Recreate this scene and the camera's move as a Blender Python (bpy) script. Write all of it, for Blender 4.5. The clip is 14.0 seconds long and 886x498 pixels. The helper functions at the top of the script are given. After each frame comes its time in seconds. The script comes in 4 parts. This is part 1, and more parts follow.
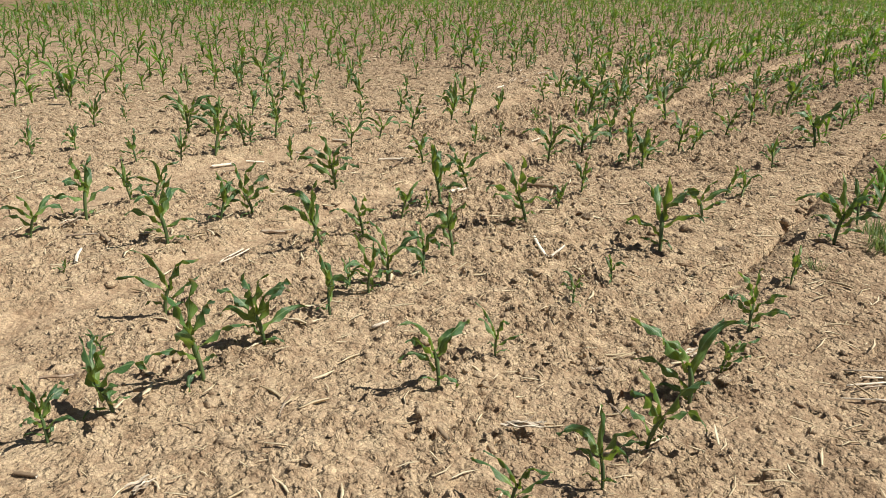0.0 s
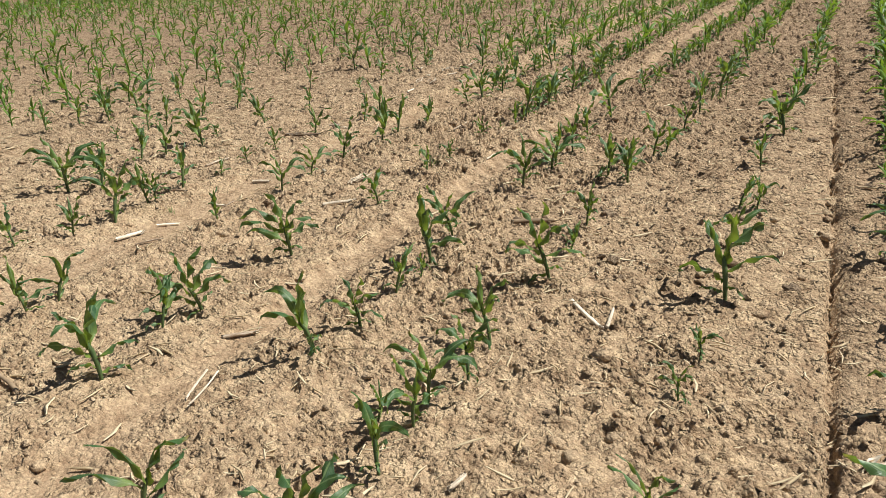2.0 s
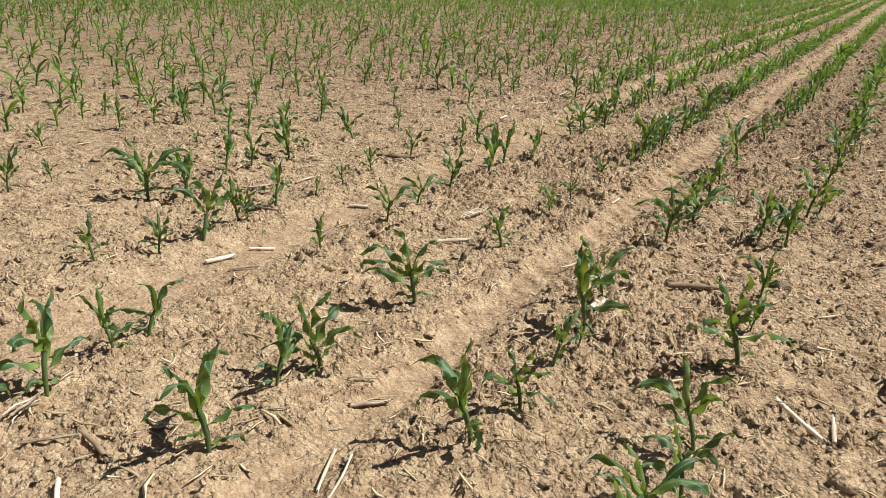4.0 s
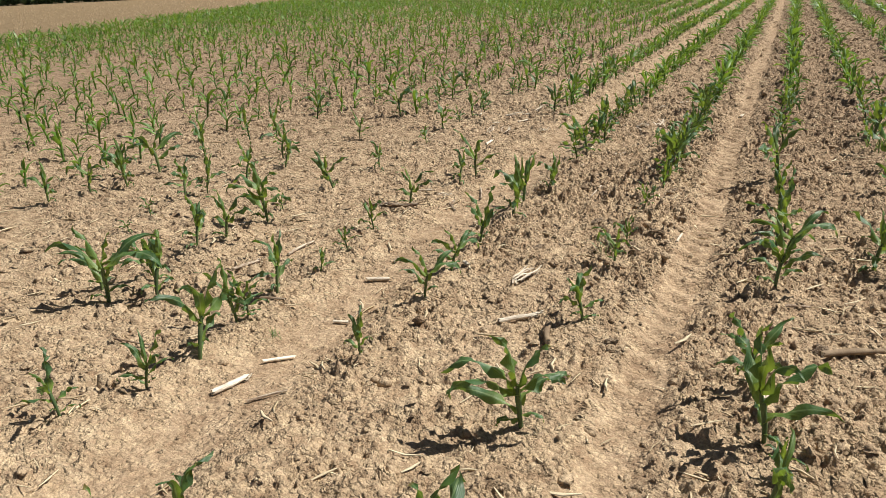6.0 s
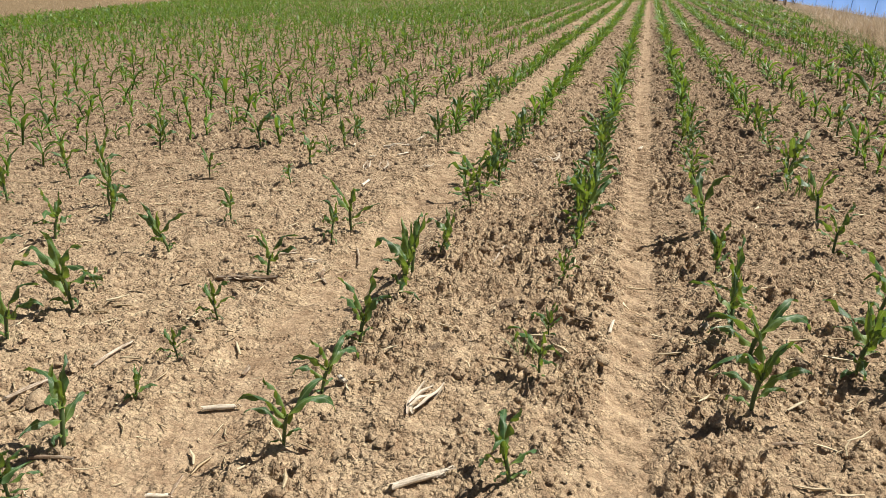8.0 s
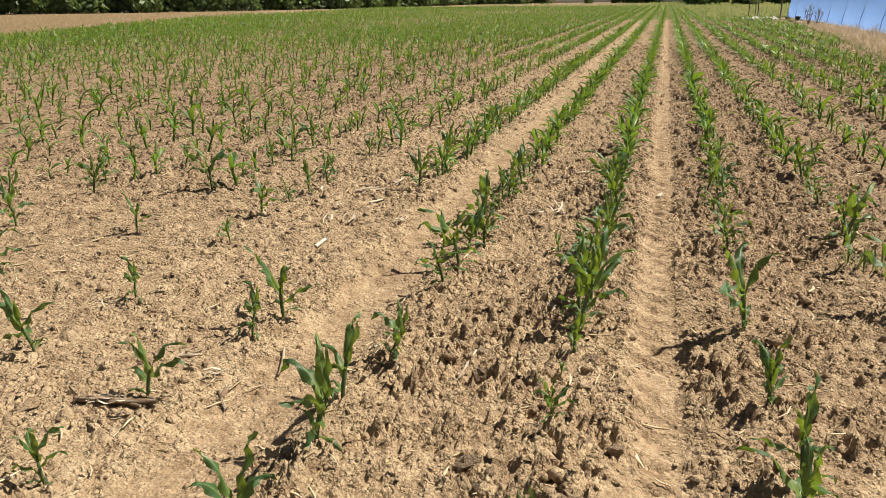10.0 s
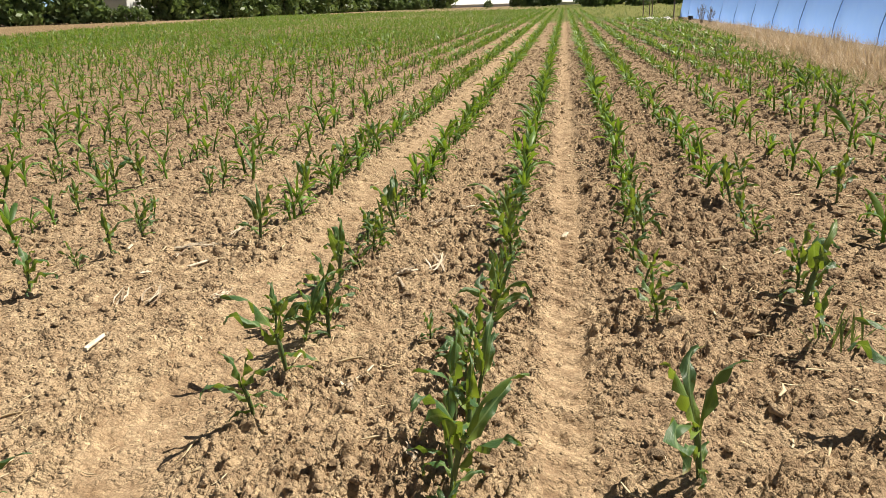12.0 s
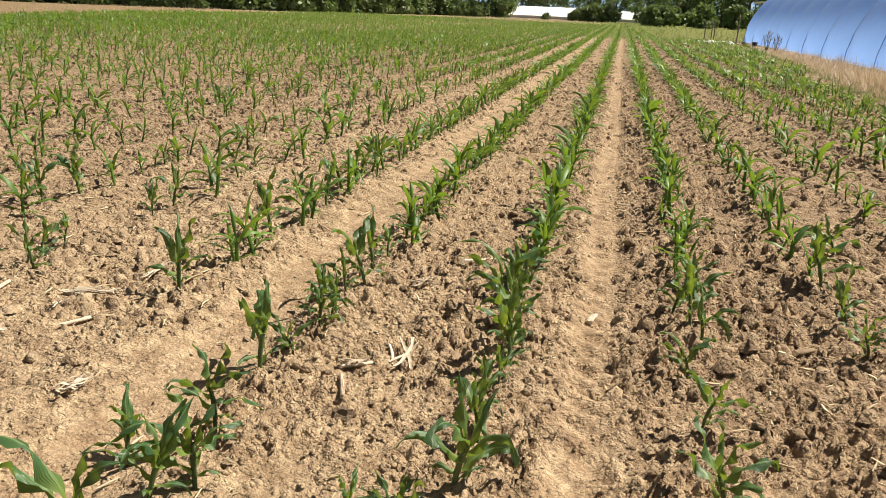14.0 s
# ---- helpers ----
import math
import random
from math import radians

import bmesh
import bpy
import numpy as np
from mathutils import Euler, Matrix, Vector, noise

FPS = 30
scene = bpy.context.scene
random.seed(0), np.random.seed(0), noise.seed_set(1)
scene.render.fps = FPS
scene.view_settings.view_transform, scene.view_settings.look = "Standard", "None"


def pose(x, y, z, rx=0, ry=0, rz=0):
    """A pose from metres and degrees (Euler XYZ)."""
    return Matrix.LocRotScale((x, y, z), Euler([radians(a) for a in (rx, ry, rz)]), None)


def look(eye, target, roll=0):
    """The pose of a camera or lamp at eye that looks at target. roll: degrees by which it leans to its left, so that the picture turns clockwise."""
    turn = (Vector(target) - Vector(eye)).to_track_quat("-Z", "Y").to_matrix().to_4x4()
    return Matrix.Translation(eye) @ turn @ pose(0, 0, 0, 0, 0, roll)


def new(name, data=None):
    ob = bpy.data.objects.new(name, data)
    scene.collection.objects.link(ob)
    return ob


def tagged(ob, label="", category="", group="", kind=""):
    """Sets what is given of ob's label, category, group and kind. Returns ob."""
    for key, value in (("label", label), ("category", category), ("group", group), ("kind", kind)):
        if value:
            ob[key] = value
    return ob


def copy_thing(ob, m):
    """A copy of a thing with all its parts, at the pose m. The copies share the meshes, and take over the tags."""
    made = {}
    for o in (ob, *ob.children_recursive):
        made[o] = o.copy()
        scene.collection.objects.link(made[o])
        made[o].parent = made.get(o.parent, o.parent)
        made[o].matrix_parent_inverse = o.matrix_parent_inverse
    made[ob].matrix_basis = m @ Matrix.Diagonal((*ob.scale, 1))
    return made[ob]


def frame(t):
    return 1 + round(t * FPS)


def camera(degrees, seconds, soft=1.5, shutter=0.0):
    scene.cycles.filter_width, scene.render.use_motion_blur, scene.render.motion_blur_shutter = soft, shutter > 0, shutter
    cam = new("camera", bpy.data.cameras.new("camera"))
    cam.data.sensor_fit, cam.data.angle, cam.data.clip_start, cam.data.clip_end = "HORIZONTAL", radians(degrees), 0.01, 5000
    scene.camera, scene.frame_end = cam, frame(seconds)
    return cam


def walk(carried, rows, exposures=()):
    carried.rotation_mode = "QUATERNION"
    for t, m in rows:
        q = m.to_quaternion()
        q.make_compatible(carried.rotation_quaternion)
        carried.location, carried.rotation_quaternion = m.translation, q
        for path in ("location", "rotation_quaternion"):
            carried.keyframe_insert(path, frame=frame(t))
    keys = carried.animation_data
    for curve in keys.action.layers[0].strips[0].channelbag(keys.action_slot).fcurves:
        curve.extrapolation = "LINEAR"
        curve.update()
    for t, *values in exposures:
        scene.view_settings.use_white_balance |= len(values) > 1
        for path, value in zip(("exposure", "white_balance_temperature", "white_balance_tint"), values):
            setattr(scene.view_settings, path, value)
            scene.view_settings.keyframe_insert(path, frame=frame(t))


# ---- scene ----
cam = camera(58.6, 14.0, soft=0.75)
METRES, EYE, TILT, LEAN, TURN = 8.682, 1.45, 0.0, 0.0, 38.0
ROWS = [
    (0.0, 0.0, 0.0, 0.0, 0.19, -20.17, -0.52),
    (0.5, -0.0071, 0.0408, -0.0012, -1.3, -20.56, -0.59),
    (1.0, -0.0184, 0.078, 0.0073, -2.39, -21.31, -1.33),
    (1.5, -0.0406, 0.1007, 0.0076, -5.23, -21.64, -0.83),
    (2.0, -0.0732, 0.1234, 0.0127, -11.48, -21.64, 2.59),
    (2.5, -0.0923, 0.1418, 0.0106, -10.1, -21.56, 0.09),
    (3.0, -0.1052, 0.1679, 0.0081, -8.93, -20.75, -1.12),
    (3.5, -0.1153, 0.186, 0.005, -7.87, -20.21, -1.65),
    (6.0, -0.1749, 0.3349, 0.0012, -15.05, -19.17, 2.48),
    (6.5, -0.1817, 0.3691, 0.0011, -20.27, -19.52, 3.87),
    (7.0, -0.1678, 0.404, 0.0004, -21.37, -19.65, 3.34),
    (7.5, -0.1519, 0.4308, 0.0021, -23.22, -19.54, 1.7),
    (8.0, -0.1368, 0.4601, 0.0037, -24.04, -18.83, 0.69),
    (10.5, -0.0275, 0.6053, 0.0012, -22.65, -17.59, 0.57),
    (11.0, -0.0014, 0.6348, 0.0004, -24.07, -17.48, 1.09),
    (11.5, 0.0234, 0.6705, -0.0028, -27.51, -17.4, 0.87),
    (12.0, 0.0536, 0.706, -0.007, -29.62, -17.34, 1.55),
    (12.5, 0.0832, 0.7384, -0.0077, -29.88, -17.3, 0.8),
    (13.0, 0.1089, 0.7712, -0.0098, -29.6, -15.9, -0.33),
    (13.5, 0.1304, 0.8009, -0.0161, -29.23, -16.34, -1.39),
    (14.0, 0.1548, 0.8294, -0.0177, -25.55, -16.9, -2.38),
]
walk(cam, [(t, pose(0, 0, EYE, TILT, LEAN, TURN) @ pose(METRES * x, METRES * y, METRES * z, 90 + pitch, roll, yaw)) for t, x, y, z, yaw, pitch, roll in ROWS], exposures=[(0.0, 0.44, 6350, 8), (6.5, 0.43, 6350, 9), (8.0, 0.46, 6450, 9), (11.0, 0.57, 7100, 8), (14.0, 0.68, 7000, 9)])

# ---- light ----
SUN_AZIMUTH, SUN_HEIGHT = 33.0, 55.0
world = bpy.data.worlds.new("sky")
scene.world = world
world.use_nodes = True
sky = world.node_tree.nodes.new("ShaderNodeTexSky")
sky.sky_type, sky.sun_disc = "NISHITA", False
sky.air_density, sky.dust_density, sky.ozone_density, sky.altitude = 0.55, 0.0, 3.0, 300
sky.sun_elevation, sky.sun_rotation = radians(SUN_HEIGHT), radians(90 - SUN_AZIMUTH)
pale = world.node_tree.nodes.new("ShaderNodeHueSaturation")
pale.inputs["Saturation"].default_value = 0.52
world.node_tree.links.new(sky.outputs[0], pale.inputs["Color"])
world.node_tree.links.new(pale.outputs[0], world.node_tree.nodes["Background"].inputs[0])
world.node_tree.nodes["Background"].inputs[1].default_value = 0.05
sun = new("sun", bpy.data.lights.new("sun", "SUN"))
sun.data.energy, sun.data.angle, sun.data.color = 5.0, radians(0.53), (1.0, 0.955, 0.87)
toward = Vector((math.cos(radians(SUN_AZIMUTH)) * math.cos(radians(SUN_HEIGHT)), math.sin(radians(SUN_AZIMUTH)) * math.cos(radians(SUN_HEIGHT)), math.sin(radians(SUN_HEIGHT))))
sun.matrix_world = look(toward * 50, (0, 0, 0))


# ---- materials ----
def material(name, rough=0.8):
    m = bpy.data.materials.new(name)
    m.use_nodes = True
    tree = m.node_tree
    bsdf = tree.nodes["Principled BSDF"]
    bsdf.inputs["Roughness"].default_value = rough
    return m, tree, bsdf


def node(tree, kind, **values):
    n = tree.nodes.new(kind)
    for key, value in values.items():
        n.inputs[key.replace("_", " ")].default_value = value
    return n


def noise_tex(tree, place, scale, detail=4.0, rough=0.6):
    n = node(tree, "ShaderNodeTexNoise", Scale=scale, Detail=detail, Roughness=rough)
    tree.links.new(place, n.inputs["Vector"])
    return n.outputs["Fac"]


def calc(tree, op, a, b=0.0, c=0.0, clamp=False):
    n = tree.nodes.new("ShaderNodeMath")
    n.operation, n.use_clamp = op, clamp
    for i, v in enumerate((a, b, c)):
        if isinstance(v, (int, float)):
            n.inputs[i].default_value = v
        else:
            tree.links.new(v, n.inputs[i])
    return n.outputs[0]


def ramp(tree, fac, stops, ease="LINEAR"):
    n = tree.nodes.new("ShaderNodeValToRGB")
    n.color_ramp.interpolation = ease
    while len(n.color_ramp.elements) < len(stops):
        n.color_ramp.elements.new(0.5)
    for e, (at, colour) in zip(n.color_ramp.elements, stops):
        e.position = at
        e.color = (*colour, 1) if isinstance(colour, tuple) else (colour, colour, colour, 1)
    tree.links.new(fac, n.inputs[0])
    return n.outputs[0]


def mixed(tree, fac, a, b, blend="MIX"):
    n = tree.nodes.new("ShaderNodeMix")
    n.data_type, n.blend_type = "RGBA", blend
    for socket, v in ((n.inputs[0], fac), (n.inputs[6], a), (n.inputs[7], b)):
        if isinstance(v, (int, float)):
            socket.default_value = v
        elif isinstance(v, tuple):
            socket.default_value = (*v, 1)
        else:
            tree.links.new(v, socket)
    return n.outputs[2]


def bumped(tree, bsdf, height, strength=0.5, distance=0.01):
    n = node(tree, "ShaderNodeBump", Strength=strength, Distance=distance)
    tree.links.new(height, n.inputs["Height"])
    tree.links.new(n.outputs[0], bsdf.inputs["Normal"])


def object_place(tree):
    return tree.nodes.new("ShaderNodeTexCoord").outputs["Object"]


def smooth_step(tree, v, low, high):
    n = tree.nodes.new("ShaderNodeMapRange")
    n.interpolation_type = "SMOOTHSTEP"
    n.inputs["From Min"].default_value, n.inputs["From Max"].default_value = low, high
    tree.links.new(v, n.inputs["Value"])
    return n.outputs[0]


def soil_colours(tree, place):
    """Dry tan crust, browner where the soil was stirred and is still damp, in strips along the rows; some clod and
    ditch shade is painted in as well.
    """
    xyz = tree.nodes.new("ShaderNodeSeparateXYZ")
    tree.links.new(place, xyz.inputs[0])
    x, y = xyz.outputs[0], xyz.outputs[1]
    big = noise_tex(tree, place, 1.1, 3)
    middle = noise_tex(tree, place, 11, 5)
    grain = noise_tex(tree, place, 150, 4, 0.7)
    dry = ramp(tree, middle, [(0.28, (0.350, 0.236, 0.144)), (0.48, (0.520, 0.382, 0.245)), (0.72, (0.685, 0.522, 0.346))])
    damp = ramp(tree, middle, [(0.25, (0.212, 0.140, 0.090)), (0.5, (0.357, 0.250, 0.161)), (0.75, (0.535, 0.398, 0.262))])
    wobble = calc(tree, "MULTIPLY_ADD", calc(tree, "SUBTRACT", middle, 0.5), 0.35, x)
    across = calc(tree, "MULTIPLY_ADD", wobble, 0.1, 1.0)  # x from -10 to 0 becomes 0 to 1
    # the brown stop at 0.681 also paints the ditch's shade beside the main track
    strips = ramp(tree, across, [(0.0, 0.95), (0.3, 0.75), (0.40, 0.5), (0.492, 0.42), (0.509, 0.22), (0.527, 0.22), (0.545, 0.6), (0.647, 0.75), (0.657, 0.28), (0.671, 0.28), (0.681, 0.95), (0.76, 1.0), (0.83, 0.9), (1.0, 0.9)])
    # browner with y: besides damp, this paints in clod shade the far relief lacks
    along = calc(tree, "MULTIPLY_ADD", smooth_step(tree, y, 2.0, 13.0), 1.15, 0.25)
    along = calc(tree, "MULTIPLY_ADD", smooth_step(tree, x, -1.3, -0.95), 0.45, along)
    damp_and_shade = calc(tree, "MULTIPLY", calc(tree, "MULTIPLY", strips, along), ramp(tree, big, [(0.3, 0.6), (0.65, 1.0)]))
    colour = mixed(tree, damp_and_shade, dry, damp)
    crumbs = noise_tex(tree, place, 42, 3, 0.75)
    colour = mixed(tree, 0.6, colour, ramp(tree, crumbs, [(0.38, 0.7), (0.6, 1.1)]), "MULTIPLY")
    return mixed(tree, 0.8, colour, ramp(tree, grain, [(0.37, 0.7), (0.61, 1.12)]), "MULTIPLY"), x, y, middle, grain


def crumb_cells(tree, place, scale, seed):
    """One size of rounded crumbs: the height of each over its foot in metres, and a random tone of its own."""
    shift = tree.nodes.new("ShaderNodeVectorMath")
    shift.inputs[1].default_value = (seed * 3.7, seed * 1.9, 0.0)
    tree.links.new(place, shift.inputs[0])
    cells = node(tree, "ShaderNodeTexVoronoi", Scale=scale)
    tree.links.new(shift.outputs[0], cells.inputs["Vector"])
    d = cells.outputs["Distance"]
    dome = calc(tree, "MULTIPLY_ADD", calc(tree, "MULTIPLY", d, d), -1.5, 0.6)
    tone = tree.nodes.new("ShaderNodeSeparateColor")
    tree.links.new(cells.outputs["Color"], tone.inputs[0])
    return calc(tree, "MULTIPLY", dome, 1.0 / scale), tone.outputs[0]


def crumb_relief(tree, place):
    """Packed uneven crumbs of half a centimetre to three centimetres, coarse in some patches, with finer grit on them."""
    wave = node(tree, "ShaderNodeTexNoise", Scale=60.0, Detail=4.0)
    tree.links.new(place, wave.inputs["Vector"])
    warp = tree.nodes.new("ShaderNodeVectorMath")
    warp.operation = "MULTIPLY_ADD"
    warp.inputs[1].default_value = (0.02, 0.02, 0.02)
    tree.links.new(wave.outputs["Color"], warp.inputs[0])
    tree.links.new(place, warp.inputs[2])
    bent = warp.outputs[0]
    coarse, tone_a = crumb_cells(tree, bent, 36.0, 1)
    medium, tone_b = crumb_cells(tree, bent, 64.0, 2)
    fine, tone_c = crumb_cells(tree, bent, 125.0, 3)
    patch = ramp(tree, noise_tex(tree, place, 5.0, 3), [(0.38, 0.12), (0.62, 1.0)])
    some = ramp(tree, tone_a, [(0.35, 0.1), (0.75, 1.0)])
    height = calc(tree, "MULTIPLY", calc(tree, "MULTIPLY", coarse, some), patch)
    height = calc(tree, "MULTIPLY_ADD", calc(tree, "MULTIPLY", medium, ramp(tree, tone_b, [(0.2, 0.1), (0.8, 1.2)])), calc(tree, "MULTIPLY_ADD", patch, 0.5, 0.42), height)
    height = calc(tree, "MULTIPLY_ADD", fine, 0.2, height)
    height = calc(tree, "MULTIPLY_ADD", noise_tex(tree, place, 85, 5, 0.7), 0.007, height)
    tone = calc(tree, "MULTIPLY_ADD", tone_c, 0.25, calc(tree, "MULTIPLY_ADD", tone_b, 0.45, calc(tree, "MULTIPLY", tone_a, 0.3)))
    return height, tone


def soil_material():
    m, tree, bsdf = material("soil", 0.95)
    place = object_place(tree)
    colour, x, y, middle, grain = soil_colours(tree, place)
    straw = ramp(tree, noise_tex(tree, place, 2.5, 6), [(0.3, (0.19, 0.13, 0.072)), (0.7, (0.31, 0.23, 0.135))])
    turf = ramp(tree, noise_tex(tree, place, 1.5, 6), [(0.3, (0.11, 0.13, 0.035)), (0.7, (0.24, 0.235, 0.075))])
    ragged = calc(tree, "MULTIPLY", calc(tree, "SUBTRACT", middle, 0.5), 2.0)
    left = calc(tree, "ADD", calc(tree, "MULTIPLY_ADD", y, 0.33, x), ragged)
    colour = mixed(tree, smooth_step(tree, left, -20.3, -21.6), colour, straw)
    right = calc(tree, "ADD", calc(tree, "MULTIPLY_ADD", y, -0.065, x), calc(tree, "MULTIPLY", ragged, 0.3))
    colour = mixed(tree, smooth_step(tree, right, -0.15, 0.1), colour, straw)
    beyond = calc(tree, "MULTIPLY", smooth_step(tree, calc(tree, "ADD", y, ragged), 56.0, 64.0), smooth_step(tree, x, -14.0, -4.0))
    colour = mixed(tree, beyond, colour, turf)
    height, tone = crumb_relief(tree, place)
    for track, half in ((-3.36, 0.10), (-4.82, 0.15)):
        beside = smooth_step(tree, calc(tree, "ABSOLUTE", calc(tree, "SUBTRACT", x, track)), half - 0.06, half + 0.08)
        height = calc(tree, "MULTIPLY", height, calc(tree, "MULTIPLY_ADD", beside, 0.5, 0.5))
        colour = mixed(tree, beside, mixed(tree, 1.0, colour, (0.82, 0.80, 0.80), "MULTIPLY"), colour)
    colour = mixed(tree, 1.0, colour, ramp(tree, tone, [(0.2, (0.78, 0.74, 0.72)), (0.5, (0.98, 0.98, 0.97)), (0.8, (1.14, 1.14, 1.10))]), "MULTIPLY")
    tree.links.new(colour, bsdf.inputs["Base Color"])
    bumped(tree, bsdf, height, 1.0, 1.0)
    bsdf.inputs["Specular IOR Level"].default_value = 0.15
    return m


def clod_material():
    m, tree, bsdf = material("clod", 0.95)
    place = object_place(tree)
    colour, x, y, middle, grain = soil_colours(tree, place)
    own = tree.nodes.new("ShaderNodeNewGeometry").outputs["Random Per Island"]
    colour = mixed(tree, 1.0, colour, ramp(tree, own, [(0.0, 0.8), (1.0, 1.0)]), "MULTIPLY")
    tree.links.new(colour, bsdf.inputs["Base Color"])
    bumped(tree, bsdf, crumb_relief(tree, place)[0], 1.0, 0.6)
    bsdf.inputs["Specular IOR Level"].default_value = 0.15
    return m


def leaf_material(name, dark, light, back, per_island=False, through_light=0.45, veined=False):
    """A thin leaf: some light shines through it, and the blade has fine lengthwise veins and a waxy sheen."""
    m, tree, bsdf = material(name, 0.38)
    bsdf.inputs["Specular IOR Level"].default_value = 0.5 if veined else 0.4
    bsdf.inputs["Roughness"].default_value = 0.38 if veined else 0.45
    place = object_place(tree)
    if per_island:
        own = tree.nodes.new("ShaderNodeNewGeometry").outputs["Random Per Island"]
    else:
        own = tree.nodes.new("ShaderNodeObjectInfo").outputs["Random"]
    patch = noise_tex(tree, place, 9, 4)
    fac = calc(tree, "ADD", calc(tree, "MULTIPLY", own, 0.6), calc(tree, "MULTIPLY", patch, 0.5))
    colour = ramp(tree, fac, [(0.15, dark), (0.75, light)])
    relief = noise_tex(tree, place, 60, 3)
    if veined:
        marks = []
        for key in ("across", "along"):
            n = tree.nodes.new("ShaderNodeAttribute")
            n.attribute_name = key
            marks.append(n.outputs["Fac"])
        vein = calc(tree, "SINE", calc(tree, "MULTIPLY", marks[0], 38.0))
        colour = mixed(tree, calc(tree, "MULTIPLY_ADD", vein, 0.12, 0.12), colour, (0.12, 0.22, 0.09))
        young = calc(tree, "MULTIPLY", smooth_step(tree, calc(tree, "ADD", marks[1], calc(tree, "MULTIPLY", patch, 0.35)), 0.70, 0.2), 0.8)
        colour = mixed(tree, young, colour, (0.24, 0.325, 0.06))
        tip = smooth_step(tree, calc(tree, "ADD", marks[1], calc(tree, "MULTIPLY", own, 0.08)), 1.0, 1.05)
        colour = mixed(tree, tip, colour, (0.36, 0.28, 0.12))
        rib = smooth_step(tree, calc(tree, "ABSOLUTE", marks[0]), 0.16, 0.06)
        colour = mixed(tree, calc(tree, "MULTIPLY", rib, 0.7), colour, (0.24, 0.33, 0.15))
        relief = calc(tree, "MULTIPLY_ADD", vein, 0.3, relief)
    tree.links.new(colour, bsdf.inputs["Base Color"])
    bumped(tree, bsdf, relief, 0.3, 0.004)
    glow = tree.nodes.new("ShaderNodeBsdfTranslucent")
    tree.links.new(mixed(tree, 0.75, colour, back), glow.inputs[0])
    both = tree.nodes.new("ShaderNodeMixShader")
    both.inputs[0].default_value = through_light
    tree.links.new(bsdf.outputs[0], both.inputs[1])
    tree.links.new(glow.outputs[0], both.inputs[2])
    tree.links.new(both.outputs[0], tree.nodes["Material Output"].inputs[0])
    return m


def grained_material(name, dark, light, scale, rough=0.8, stretch=(1, 1, 1), bump=0.4, per_island=False, spread=0.25):
    m, tree, bsdf = material(name, rough)
    n = tree.nodes.new("ShaderNodeMapping")
    n.inputs["Scale"].default_value = stretch
    tree.links.new(object_place(tree), n.inputs[0])
    place = n.outputs[0]
    f = calc(tree, "MULTIPLY_ADD", noise_tex(tree, place, scale, 5), 0.7, calc(tree, "MULTIPLY", noise_tex(tree, place, scale * 7, 3), 0.3))
    if per_island:
        own = tree.nodes.new("ShaderNodeNewGeometry").outputs["Random Per Island"]
    else:
        own = tree.nodes.new("ShaderNodeObjectInfo").outputs["Random"]
    f = calc(tree, "ADD", f, calc(tree, "MULTIPLY", calc(tree, "SUBTRACT", own, 0.5), 0.35))
    tree.links.new(ramp(tree, f, [(0.5 - spread, dark), (0.5 + spread, light)]), bsdf.inputs["Base Color"])
    bumped(tree, bsdf, f, bump, 0.005)
    bsdf.inputs["Specular IOR Level"].default_value = 0.3
    return m


SOIL, CLOD = soil_material(), clod_material()
CLOD_LOOSE = grained_material("loose_clod", (0.23, 0.16, 0.105), (0.46, 0.34, 0.225), 4.0, 0.95, (1, 1, 1), 1.0)
CLOD_LOOSE.node_tree.nodes["Bump"].inputs["Distance"].default_value = 0.03
LEAF = leaf_material("corn_leaf", (0.014, 0.058, 0.034), (0.058, 0.142, 0.050), (0.27, 0.37, 0.02), through_light=0.34, veined=True)
LEAF_YOUNG = leaf_material("young_corn_leaf", (0.045, 0.115, 0.032), (0.13, 0.215, 0.045), (0.31, 0.39, 0.025), through_light=0.38, veined=True)
LEAF_FAR = leaf_material("corn_leaf_far", (0.010, 0.058, 0.020), (0.130, 0.250, 0.040), (0.28, 0.41, 0.025), True, 0.38)
STEM = grained_material("corn_stem", (0.045, 0.08, 0.03), (0.12, 0.17, 0.06), 25, 0.5, (1, 1, 0.3), 0.2)
STALK = grained_material("dry_stalk", (0.20, 0.13, 0.08), (0.86, 0.76, 0.61), 130, 0.75, (0.08, 1, 1), 0.8, False, 0.16)
HUSK = grained_material("dry_husk", (0.24, 0.16, 0.10), (0.76, 0.66, 0.52), 70, 0.7, (0.15, 1, 1), 0.4)
STALK_DARK = grained_material("weathered_stalk", (0.12, 0.075, 0.045), (0.34, 0.25, 0.16), 30, 0.85, (1, 1, 1))
PITH = grained_material("stalk_pith", (0.62, 0.55, 0.42), (0.82, 0.77, 0.66), 60, 0.9)
STRAW = grained_material("straw", (0.34, 0.25, 0.14), (0.72, 0.61, 0.42), 20, 0.8, (1, 1, 1), 0.2, True)
DRY_GRASS = leaf_material("dry_grass", (0.33, 0.235, 0.14), (0.60, 0.46, 0.31), (0.62, 0.48, 0.30), True, 0.3)
WEED = leaf_material("weed", (0.06, 0.115, 0.04), (0.15, 0.22, 0.07), (0.25, 0.32, 0.06), True, 0.35)
TREE_LEAF = leaf_material("tree_leaf", (0.045, 0.08, 0.036), (0.15, 0.215, 0.085), (0.19, 0.27, 0.06), True, 0.38)
BARK = grained_material("bark", (0.06, 0.045, 0.035), (0.16, 0.12, 0.09), 6, 0.9, (1, 1, 0.25))
